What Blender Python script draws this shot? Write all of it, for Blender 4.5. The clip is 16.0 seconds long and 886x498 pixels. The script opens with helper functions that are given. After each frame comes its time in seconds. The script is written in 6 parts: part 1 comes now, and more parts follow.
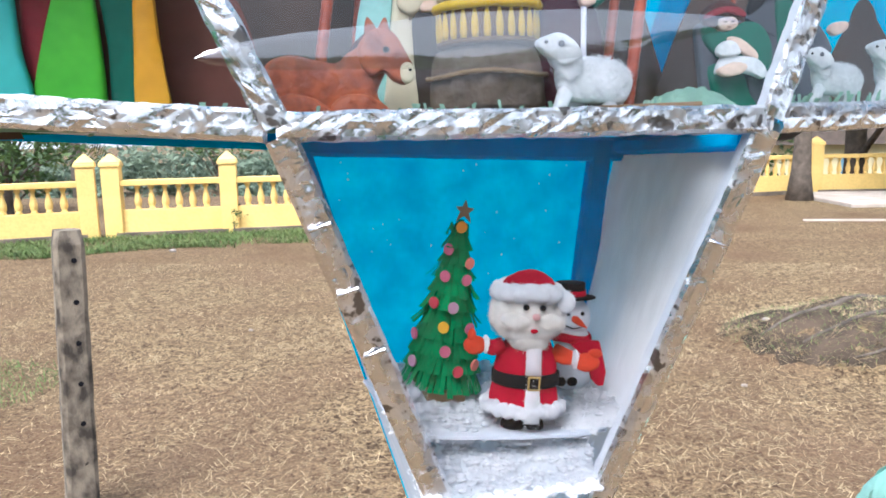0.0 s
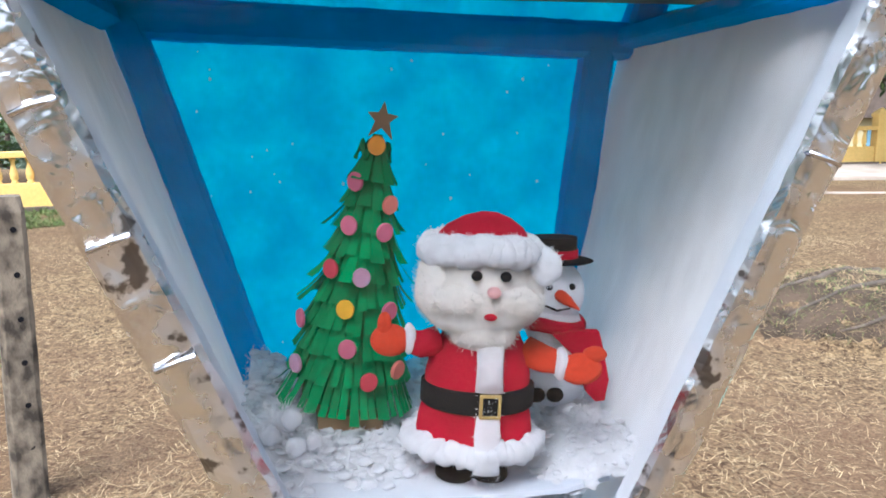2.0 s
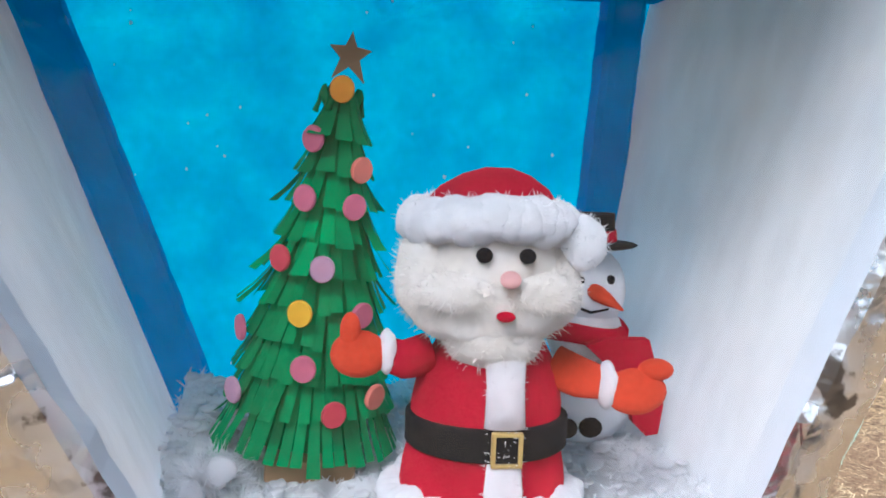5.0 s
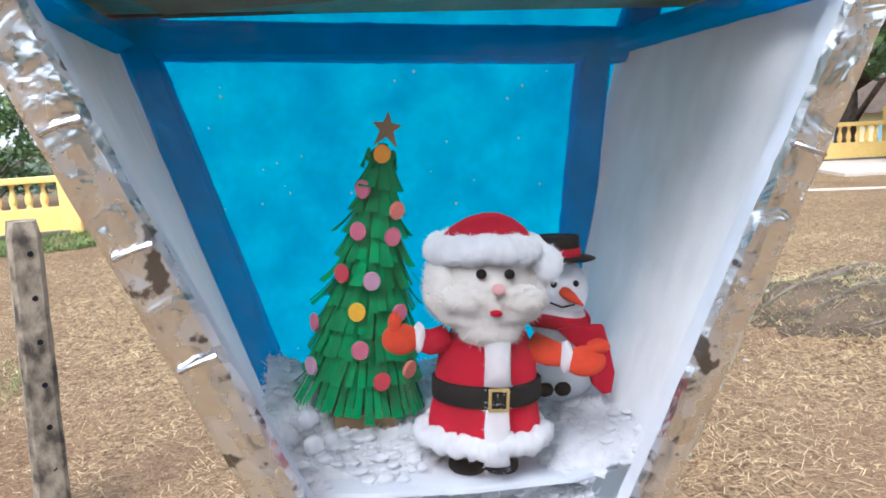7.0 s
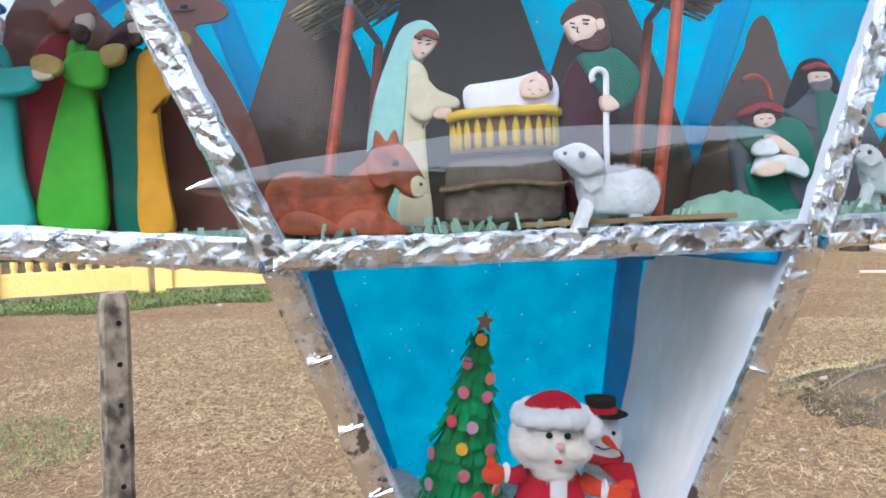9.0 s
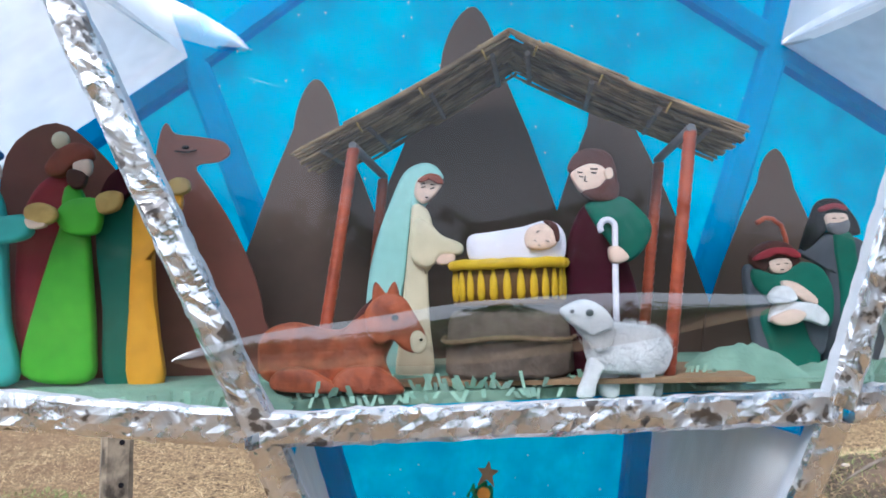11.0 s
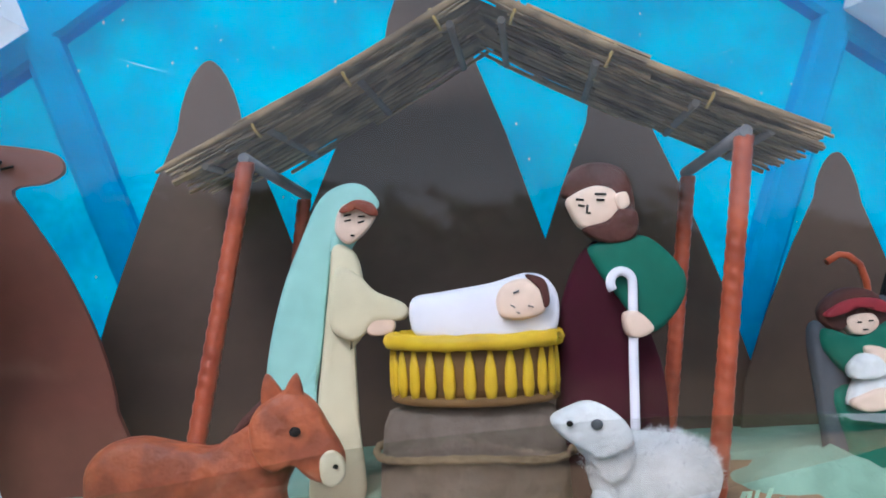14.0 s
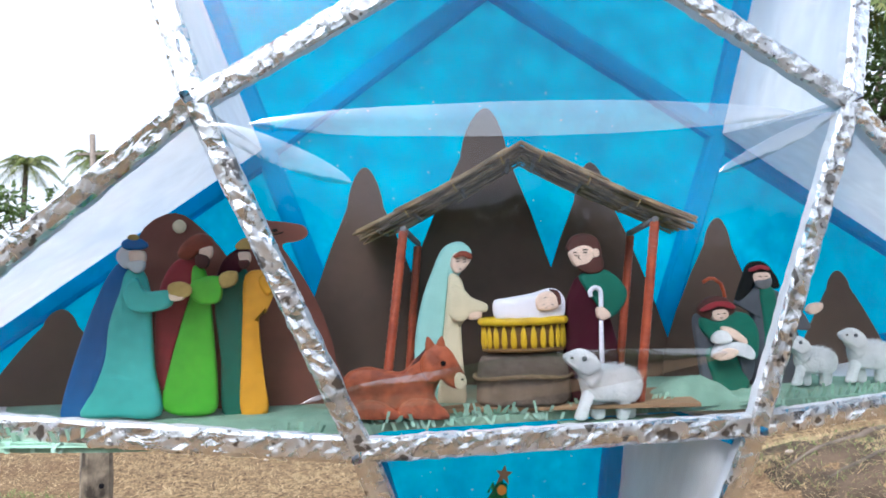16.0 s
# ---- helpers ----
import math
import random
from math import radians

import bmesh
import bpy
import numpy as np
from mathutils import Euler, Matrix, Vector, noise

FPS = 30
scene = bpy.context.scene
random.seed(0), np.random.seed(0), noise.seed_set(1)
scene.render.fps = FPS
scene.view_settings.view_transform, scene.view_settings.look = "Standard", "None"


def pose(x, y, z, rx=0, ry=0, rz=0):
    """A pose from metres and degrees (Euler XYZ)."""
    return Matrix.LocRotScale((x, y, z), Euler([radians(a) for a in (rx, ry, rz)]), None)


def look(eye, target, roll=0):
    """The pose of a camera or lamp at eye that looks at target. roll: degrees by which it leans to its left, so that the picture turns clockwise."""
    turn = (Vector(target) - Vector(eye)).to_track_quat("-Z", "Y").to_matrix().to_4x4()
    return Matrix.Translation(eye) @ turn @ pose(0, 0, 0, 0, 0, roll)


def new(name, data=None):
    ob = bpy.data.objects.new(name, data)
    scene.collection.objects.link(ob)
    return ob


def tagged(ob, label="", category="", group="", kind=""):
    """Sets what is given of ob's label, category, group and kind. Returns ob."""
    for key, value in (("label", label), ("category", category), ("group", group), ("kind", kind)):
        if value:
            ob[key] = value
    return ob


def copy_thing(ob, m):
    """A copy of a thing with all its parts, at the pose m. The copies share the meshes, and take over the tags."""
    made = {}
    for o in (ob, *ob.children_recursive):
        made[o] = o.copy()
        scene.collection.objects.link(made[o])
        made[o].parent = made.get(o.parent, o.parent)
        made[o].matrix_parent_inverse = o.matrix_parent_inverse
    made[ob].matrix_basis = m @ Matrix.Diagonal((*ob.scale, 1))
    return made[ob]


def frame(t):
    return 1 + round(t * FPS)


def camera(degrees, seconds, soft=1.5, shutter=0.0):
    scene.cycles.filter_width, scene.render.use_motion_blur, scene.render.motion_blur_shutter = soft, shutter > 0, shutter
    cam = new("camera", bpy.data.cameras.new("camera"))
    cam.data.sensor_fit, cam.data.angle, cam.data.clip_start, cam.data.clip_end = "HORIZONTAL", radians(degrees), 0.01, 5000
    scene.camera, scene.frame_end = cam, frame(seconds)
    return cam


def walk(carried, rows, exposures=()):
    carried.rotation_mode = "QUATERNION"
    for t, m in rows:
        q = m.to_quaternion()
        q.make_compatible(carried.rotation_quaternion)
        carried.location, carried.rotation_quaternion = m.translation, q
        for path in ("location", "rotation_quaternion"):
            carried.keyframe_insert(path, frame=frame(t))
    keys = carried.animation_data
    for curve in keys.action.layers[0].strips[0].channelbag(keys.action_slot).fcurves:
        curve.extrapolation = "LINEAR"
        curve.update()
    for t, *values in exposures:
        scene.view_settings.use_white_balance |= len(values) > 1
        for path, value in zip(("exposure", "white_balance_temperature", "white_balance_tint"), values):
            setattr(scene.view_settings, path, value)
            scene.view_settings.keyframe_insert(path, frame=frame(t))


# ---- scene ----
cam = camera(62.6, 16.0, 1.8)
PATH = [
    (0, (0.0610, 0.0449, 1.4279), (-0.1282, 2.0117, 1.1183), -1.06),
    (0.5, (0.0557, 0.0798, 1.4149), (-0.0695, 2.0439, 1.0593), -0.94),
    (1, (0.0640, 0.1409, 1.4044), (-0.0760, 2.1006, 1.0300), 0.15),
    (1.5, (0.0732, 0.1878, 1.3921), (-0.0759, 2.1474, 1.0212), -1.08),
    (2, (0.0744, 0.2223, 1.3836), (-0.0639, 2.1805, 1.0012), -0.76),
    (2.5, (0.0710, 0.2470, 1.3741), (0.0021, 2.2079, 0.9866), 0.85),
    (3, (0.0757, 0.2680, 1.3610), (-0.0712, 2.2286, 0.9942), -0.02),
    (3.5, (0.0740, 0.2833, 1.3559), (-0.0524, 2.2490, 1.0095), -0.36),
    (4, (0.0711, 0.2937, 1.3568), (-0.0935, 2.2538, 0.9947), -1.59),
    (4.2, (0.0697, 0.2969, 1.3543), (-0.0633, 2.2669, 1.0356), -0.93),
    (6.3, (0.0712, 0.2791, 1.3624), (-0.0759, 2.2458, 1.0298), -2.48),
    (6.5, (0.0739, 0.2671, 1.3638), (-0.0880, 2.2290, 1.0107), -2.43),
    (7, (0.0775, 0.2115, 1.3822), (-0.0936, 2.1727, 1.0291), -2.92),
    (7.5, (0.0747, 0.1768, 1.3947), (-0.1240, 2.1333, 1.0305), -2.50),
    (8, (0.0728, 0.1376, 1.4198), (-0.1767, 2.0947, 1.0919), -2.37),
    (8.5, (0.0753, 0.1036, 1.4435), (-0.2169, 2.0642, 1.1774), -2.08),
    (9, (0.0744, 0.0770, 1.4608), (-0.2330, 2.0462, 1.2936), -1.77),
    (9.5, (0.0728, 0.0587, 1.4752), (-0.2624, 2.0291, 1.4050), -1.87),
    (10, (0.0764, 0.0524, 1.4877), (-0.2593, 2.0240, 1.4806), -1.59),
    (10.2, (0.0782, 0.0545, 1.4921), (-0.2454, 2.0280, 1.5197), -1.24),
    (12.3, (0.0730, 0.2286, 1.5180), (-0.2986, 2.1929, 1.4575), -0.58),
    (12.5, (0.0661, 0.2516, 1.5213), (-0.3069, 2.2149, 1.4424), -1.00),
    (13, (0.0501, 0.2926, 1.5275), (-0.2601, 2.2664, 1.4407), -1.28),
    (13.5, (0.0499, 0.2842, 1.5291), (-0.2279, 2.2644, 1.4904), -1.05),
    (14, (0.0769, 0.2259, 1.5340), (-0.2320, 2.2018, 1.5077), -1.37),
    (14.5, (0.0972, 0.1613, 1.5325), (-0.2657, 2.1277, 1.4953), -1.35),
    (15, (0.0902, 0.1038, 1.5363), (-0.2385, 2.0766, 1.5320), -0.63),
    (15.5, (0.0622, 0.0251, 1.5498), (-0.1867, 2.0092, 1.5154), -1.06),
    (16, (0.0496, -0.0411, 1.5513), (-0.1735, 1.9464, 1.5501), -1.12),
]
walk(cam, [(t, look(eye, target, roll)) for t, eye, target, roll in PATH], [(0, 1.47, 5250, 9), (2.5, 1.52, 5250, 9), (4.2, 1.66, 5250, 9), (6.5, 1.62, 5250, 9), (8, 1.5, 5250, 9), (10.2, 1.38, 5250, 9), (12.3, 1.3, 5300, 9), (13.3, 1.25, 5300, 9), (14.5, 1.38, 5350, 9), (16, 1.36, 5400, 9)])

# ---- light ----
world = bpy.data.worlds.new("sky")
scene.world = world
world.use_nodes = True
wn = world.node_tree
sky = wn.nodes.new("ShaderNodeTexSky")
sky.sky_type = "NISHITA"
sky.sun_disc = False
SUN_TO = Vector((-0.22, -0.50, 0.84)).normalized()
sky.sun_elevation = math.asin(SUN_TO.z)
sky.sun_rotation = math.atan2(SUN_TO.x, SUN_TO.y)
sky.air_density, sky.dust_density, sky.ozone_density = 1.0, 10.0, 1.0
wn.links.new(sky.outputs[0], wn.nodes["Background"].inputs[0])
wn.nodes["Background"].inputs[1].default_value = 0.15
sun = new("sun", bpy.data.lights.new("sun", "SUN"))
sun.data.energy, sun.data.angle, sun.data.color = 0.75, radians(30), (1.0, 0.97, 0.93)
sun.matrix_world = look(SUN_TO * 50, (0, 0, 0))


# ---- materials ----
def mat(name, col, col2=None, scale=8.0, rough=0.7, metal=0.0, bump=0.0, bscale=60.0, detail=4.0, spec=0.4, coords="Object", mixlo=0.35, mixhi=0.65, stretch=(1, 1, 1), trans=0.0, rand=0.0):
    """Two-scale noise paint: col to col2 by a coarse noise, a fine noise for grain and relief."""
    m = bpy.data.materials.new(name)
    m.use_nodes = True
    n, l = m.node_tree.nodes, m.node_tree.links
    b = n["Principled BSDF"]
    b.inputs["Roughness"].default_value = rough
    b.inputs["Metallic"].default_value = metal
    b.inputs["Specular IOR Level"].default_value = spec
    tc = n.new("ShaderNodeTexCoord")
    mp = n.new("ShaderNodeMapping")
    mp.inputs["Scale"].default_value = stretch
    l.new(tc.outputs[coords], mp.inputs[0])
    no = n.new("ShaderNodeTexNoise")
    no.inputs["Scale"].default_value, no.inputs["Detail"].default_value = scale, detail
    l.new(mp.outputs[0], no.inputs[0])
    ra = n.new("ShaderNodeValToRGB")
    ra.color_ramp.elements[0].position, ra.color_ramp.elements[1].position = mixlo, mixhi
    ra.color_ramp.elements[0].color = (*col, 1)
    ra.color_ramp.elements[1].color = (*(col2 or [c * 0.86 for c in col]), 1)
    l.new(no.outputs[0], ra.inputs[0])
    fi = n.new("ShaderNodeTexNoise")
    fi.inputs["Scale"].default_value, fi.inputs["Detail"].default_value = bscale, 3.0
    l.new(mp.outputs[0], fi.inputs[0])
    hs = n.new("ShaderNodeHueSaturation")
    mr = n.new("ShaderNodeMapRange")
    mr.inputs["To Min"].default_value, mr.inputs["To Max"].default_value = 0.82, 1.16
    l.new(fi.outputs[0], mr.inputs[0])
    l.new(mr.outputs[0], hs.inputs["Value"])
    l.new(ra.outputs[0], hs.inputs["Color"])
    colour = hs.outputs[0]
    if rand:
        oi = n.new("ShaderNodeNewGeometry")
        h2 = n.new("ShaderNodeHueSaturation")
        m2 = n.new("ShaderNodeMapRange")
        m2.inputs["To Min"].default_value, m2.inputs["To Max"].default_value = 1 - rand, 1 + rand
        l.new(oi.outputs["Random Per Island"], m2.inputs[0])
        l.new(m2.outputs[0], h2.inputs["Value"])
        l.new(colour, h2.inputs["Color"])
        colour = h2.outputs[0]
    l.new(colour, b.inputs["Base Color"])
    if bump:
        bp = n.new("ShaderNodeBump")
        bp.inputs["Strength"].default_value, bp.inputs["Distance"].default_value = bump, 0.3 / bscale
        l.new(fi.outputs[0], bp.inputs["Height"])
        l.new(bp.outputs[0], b.inputs["Normal"])
    if trans:
        tr = n.new("ShaderNodeBsdfTranslucent")
        mx = n.new("ShaderNodeMixShader")
        mx.inputs[0].default_value = trans
        l.new(colour, tr.inputs[0])
        l.new(b.outputs[0], mx.inputs[1])
        l.new(tr.outputs[0], mx.inputs[2])
        l.new(mx.outputs[0], n["Material Output"].inputs[0])
    return m


TISSUE = mat("blue tissue paper", (0.001, 0.71, 1.0), (0.001, 0.46, 0.80), 38, 0.8, bump=0.9, bscale=260, detail=12, mixlo=0.32, mixhi=0.70, trans=0.72, spec=0.03)
BLUE_WRAP = mat("blue wrapped stick", (0.001, 0.50, 0.84), (0.001, 0.40, 0.72), 20, 0.75, bump=0.4, bscale=90, trans=0.4, spec=0.03)
WHITE_CARD = mat("white painted card", (0.80, 0.805, 0.82), (0.66, 0.71, 0.78), 9, 0.75, bump=0.15, bscale=60, trans=0.33, stretch=(1.5, 1.5, 0.5))
COTTON = mat("cotton wool", (0.84, 0.84, 0.85), (0.74, 0.75, 0.78), 40, 1.0, bump=0.4, bscale=300, spec=0.1, trans=0.45)
BEARD = mat("cotton beard", (0.82, 0.79, 0.75), (0.74, 0.70, 0.64), 60, 1.0, bump=0.4, bscale=420, spec=0.1, trans=0.4)
FELT_RED = mat("red felt", (0.47, 0.007, 0.030), (0.37, 0.006, 0.024), 60, 0.95, bump=0.5, bscale=700, spec=0.05)
FELT_ORANGE = mat("orange felt", (0.60, 0.055, 0.020), (0.50, 0.045, 0.016), 60, 0.9, bump=0.4, bscale=600, spec=0.2)
BLACK = mat("black felt", (0.006, 0.006, 0.008), (0.010, 0.010, 0.012), 60, 0.8, bump=0.3, bscale=400, spec=0.1)
GOLD = mat("gold card", (0.50, 0.36, 0.13), (0.42, 0.29, 0.10), 60, 0.45, 0.3, 0.2, 300)
GREEN_CREPE = mat("green crepe paper", (0.012, 0.36, 0.115), (0.009, 0.26, 0.085), 60, 0.8, bump=0.5, bscale=260, trans=0.25, rand=0.2, stretch=(1, 1, 0.3), spec=0.08)
KRAFT = mat("kraft card", (0.30, 0.19, 0.10), (0.24, 0.15, 0.08), 40, 0.8, bump=0.2, bscale=200)
BROWN_CARD = mat("brown painted card", (0.088, 0.056, 0.041), (0.070, 0.044, 0.033), 12, 0.55, bump=0.15, bscale=90, trans=0.0)
CAMEL_CARD = mat("reddish brown card", (0.20, 0.064, 0.042), (0.15, 0.050, 0.035), 14, 0.6, bump=0.15, bscale=90)
DONKEY = mat("crumpled brown paper", (0.36, 0.092, 0.036), (0.22, 0.054, 0.024), 95, 0.55, bump=1.0, bscale=110, detail=8, mixlo=0.42, mixhi=0.60)
WOOL = mat("white wool", (0.74, 0.75, 0.76), (0.58, 0.60, 0.61), 60, 1.0, bump=1.0, bscale=330, spec=0.1)
SACK = mat("brown sackcloth", (0.17, 0.135, 0.11), (0.10, 0.078, 0.062), 45, 0.9, bump=1.0, bscale=140, spec=0.15)
ROPE = mat("twine", (0.24, 0.17, 0.095), (0.16, 0.11, 0.06), 200, 0.9, bump=0.8, bscale=700)
YELLOW = mat("yellow painted basket", (0.62, 0.42, 0.008), (0.52, 0.33, 0.006), 60, 0.5, bump=0.4, bscale=300)
BASKET_BROWN = mat("brown basket", (0.15, 0.075, 0.016), (0.10, 0.05, 0.012), 60, 0.7, bump=0.5, bscale=300)
SATIN = mat("white satin", (0.78, 0.77, 0.84), (0.70, 0.69, 0.78), 60, 0.35, bump=0.2, bscale=120)
SKIN = mat("painted pale clay", (0.74, 0.57, 0.46), (0.67, 0.50, 0.40), 80, 0.6, bump=0.1, bscale=300)
HAIR = mat("dark brown hair", (0.075, 0.022, 0.018), (0.05, 0.018, 0.015), 90, 0.8, bump=0.8, bscale=500)
MINT = mat("mint cloth", (0.34, 0.60, 0.55), (0.29, 0.54, 0.50), 30, 0.65, bump=0.15, bscale=160)
CREAM = mat("cream cloth", (0.66, 0.60, 0.42), (0.58, 0.52, 0.36), 30, 0.7, bump=0.15, bscale=160)
MAROON = mat("dark maroon cloth", (0.048, 0.007, 0.016), (0.034, 0.006, 0.012), 30, 0.8, spec=0.1, bump=0.2, bscale=200)
DGREEN = mat("bottle green cloth", (0.006, 0.125, 0.082), (0.005, 0.10, 0.066), 30, 0.7, bump=0.2, bscale=200)
TEAL = mat("turquoise cloth", (0.085, 0.47, 0.43), (0.07, 0.40, 0.37), 30, 0.65, bump=0.15, bscale=160)
ROYAL = mat("royal blue cloth", (0.010, 0.115, 0.34), (0.008, 0.09, 0.28), 30, 0.65, bump=0.15, bscale=160)
LIME = mat("bright green cloth", (0.10, 0.45, 0.022), (0.08, 0.38, 0.02), 30, 0.6, bump=0.15, bscale=160)
CRIMSON = mat("crimson cloth", (0.28, 0.020, 0.032), (0.22, 0.016, 0.026), 30, 0.7, bump=0.15, bscale=160)
AMBER = mat("amber cloth", (0.75, 0.36, 0.014), (0.66, 0.30, 0.012), 30, 0.6, bump=0.15, bscale=160)
SLATE = mat("grey cloth", (0.075, 0.085, 0.105), (0.06, 0.068, 0.085), 30, 0.7, bump=0.15, bscale=160)
TURBAN = mat("rust turban", (0.23, 0.050, 0.025), (0.17, 0.036, 0.02), 90, 0.7, bump=0.5, bscale=300)
STRAW_GOLD = mat("straw gold", (0.48, 0.33, 0.10), (0.36, 0.24, 0.07), 120, 0.7, bump=0.6, bscale=500)
COPPER_STICK = mat("copper painted stick", (0.40, 0.085, 0.036), (0.25, 0.05, 0.024), 90, 0.32, 0.25, bump=0.2, bscale=300)
GREY_STICK = mat("grey stick", (0.16, 0.16, 0.17), (0.11, 0.11, 0.12), 90, 0.6, bump=0.2, bscale=300)
THATCH = mat("dry palm thatch", (0.34, 0.24, 0.13), (0.13, 0.092, 0.055), 60, 0.9, bump=0.5, bscale=400, rand=0.45)
SHELF_GREEN = mat("pale green crepe", (0.25, 0.40, 0.30), (0.17, 0.30, 0.22), 25, 0.8, bump=0.9, bscale=110)
FRINGE = mat("sage paper fringe", (0.36, 0.54, 0.43), (0.22, 0.40, 0.29), 40, 0.8, rand=0.25)
DARK_GREEN_CARD = mat("green card strip", (0.010, 0.18, 0.085), None, 20, 0.7)
STAPLE = mat("staple wire", (0.72, 0.72, 0.74), None, 50, 0.22, 1.0)
CONCRETE = mat("weathered concrete", (0.215, 0.178, 0.128), (0.042, 0.034, 0.025), 11, 0.95, bump=1.0, bscale=90, detail=12, mixlo=0.40, mixhi=0.62, stretch=(1.5, 1.5, 0.95))
FENCE_YELLOW = mat("yellow lime-washed plaster", (0.80, 0.57, 0.19), (0.68, 0.46, 0.13), 1.3, 0.9, bump=0.3, bscale=25, detail=8)
PLINTH = mat("stained plinth", (0.20, 0.16, 0.12), (0.11, 0.09, 0.07), 4, 0.95, bump=0.5, bscale=20)
PAVE = mat("worn cement slab", (0.42, 0.36, 0.30), (0.30, 0.26, 0.21), 2, 0.95, bump=0.4, bscale=30, detail=8)
BARK = mat("grey bark", (0.13, 0.105, 0.08), (0.065, 0.052, 0.04), 7, 0.95, bump=1.0, bscale=30, detail=8)
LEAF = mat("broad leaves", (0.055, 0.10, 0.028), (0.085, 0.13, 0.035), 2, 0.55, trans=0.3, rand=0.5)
# The haze of distance is painted into this paler green.
LEAF_HAZED = mat("hazed foliage", (0.15, 0.20, 0.14), (0.19, 0.24, 0.16), 0.2, 0.8, trans=0.3, rand=0.4)
PALM_LEAF = mat("palm leaflets", (0.075, 0.12, 0.028), (0.16, 0.17, 0.045), 3, 0.5, trans=0.35, rand=0.5)
STRAW = mat("dry grass straw", (0.40, 0.31, 0.17), (0.21, 0.15, 0.078), 3, 0.9, rand=0.45)
GRASS = mat("low green grass", (0.085, 0.14, 0.035), (0.14, 0.17, 0.055), 3, 0.8, trans=0.25, rand=0.5)
MOUND = mat("dark mound soil", (0.085, 0.062, 0.042), (0.032, 0.025, 0.018), 5, 1.0, bump=1.0, bscale=40, detail=10, spec=0.1)
STONE = mat("pale stone", (0.30, 0.26, 0.22), (0.22, 0.19, 0.155), 14, 0.9, bump=0.5, bscale=60)
BAMBOO = mat("bamboo", (0.36, 0.29, 0.13), (0.28, 0.22, 0.10), 6, 0.6, bump=0.2, bscale=60)
TILE_ROOF = mat("clay tile roof", (0.13, 0.10, 0.08), (0.09, 0.07, 0.055), 3, 0.9)
HOUSE_WALL = mat("pale house plaster", (0.70, 0.60, 0.34), (0.6, 0.5, 0.28), 1, 0.9)
WINDOW_BLUE = mat("blue shutter", (0.18, 0.33, 0.42), None, 3, 0.6)
MINT_CREPE = mat("mint crepe streamer", (0.42, 0.74, 0.62), (0.36, 0.66, 0.55), 30, 0.8, bump=0.5, bscale=150, trans=0.3)
GREY_WOOD = mat("grey timber", (0.20, 0.17, 0.14), (0.14, 0.12, 0.10), 12, 0.9, bump=0.4, bscale=50)
NOSE_PINK = mat("pale pink felt", (0.75, 0.42, 0.40), None, 90, 0.9, spec=0.1)
PINK, SALMON, MAUVE, BALLRED, BALLYEL, BALLORG = (mat(n + " foam disc", c, None, 90, 0.8, bump=0.2, bscale=500) for n, c in (
    ("pink", (0.55, 0.14, 0.22)), ("salmon", (0.68, 0.20, 0.15)), ("mauve", (0.52, 0.30, 0.42)), ("red", (0.55, 0.055, 0.08)), ("yellow", (0.80, 0.45, 0.02)), ("orange", (0.80, 0.33, 0.03))))


def foil_material(name, tint, reflection_tint, patch):
    """Crumpled silver tape: mirror facets, with duller patches painted dark as reflections."""
    m = bpy.data.materials.new(name)
    m.use_nodes = True
    n, l = m.node_tree.nodes, m.node_tree.links
    b = n["Principled BSDF"]
    b.inputs["Metallic"].default_value = 1.0
    tc = n.new("ShaderNodeTexCoord")
    vo = n.new("ShaderNodeTexVoronoi")
    vo.inputs["Scale"].default_value = 95
    no = n.new("ShaderNodeTexNoise")
    no.inputs["Scale"].default_value, no.inputs["Detail"].default_value, no.inputs["Distortion"].default_value = 34, 3, 1.5
    big = n.new("ShaderNodeTexNoise")
    big.inputs["Scale"].default_value, big.inputs["Detail"].default_value = patch, 5
    for x in (vo, no, big):
        l.new(tc.outputs["Object"], x.inputs[0])
    ra = n.new("ShaderNodeValToRGB")
    ra.color_ramp.elements[0].position, ra.color_ramp.elements[1].position = 0.62, 0.66
    ra.color_ramp.elements[0].color, ra.color_ramp.elements[1].color = (*tint, 1), (*reflection_tint, 1)
    l.new(big.outputs[0], ra.inputs[0])
    l.new(ra.outputs[0], b.inputs["Base Color"])
    rr = n.new("ShaderNodeMapRange")
    rr.inputs["From Min"].default_value, rr.inputs["From Max"].default_value = 0.4, 0.6
    rr.inputs["To Min"].default_value, rr.inputs["To Max"].default_value = 0.19, 0.34
    l.new(big.outputs[0], rr.inputs[0])
    l.new(rr.outputs[0], b.inputs["Roughness"])
    b1, b2 = n.new("ShaderNodeBump"), n.new("ShaderNodeBump")
    b1.inputs["Strength"].default_value, b1.inputs["Distance"].default_value = 0.28, 0.002
    b2.inputs["Strength"].default_value, b2.inputs["Distance"].default_value = 0.55, 0.006
    l.new(vo.outputs["Distance"], b1.inputs["Height"])
    l.new(no.outputs[0], b2.inputs["Height"])
    l.new(b1.outputs[0], b2.inputs["Normal"])
    l.new(b2.outputs[0], b.inputs["Normal"])
    return m


FOIL = foil_material("crumpled silver foil", (0.84, 0.84, 0.85), (0.20, 0.185, 0.175), 85)


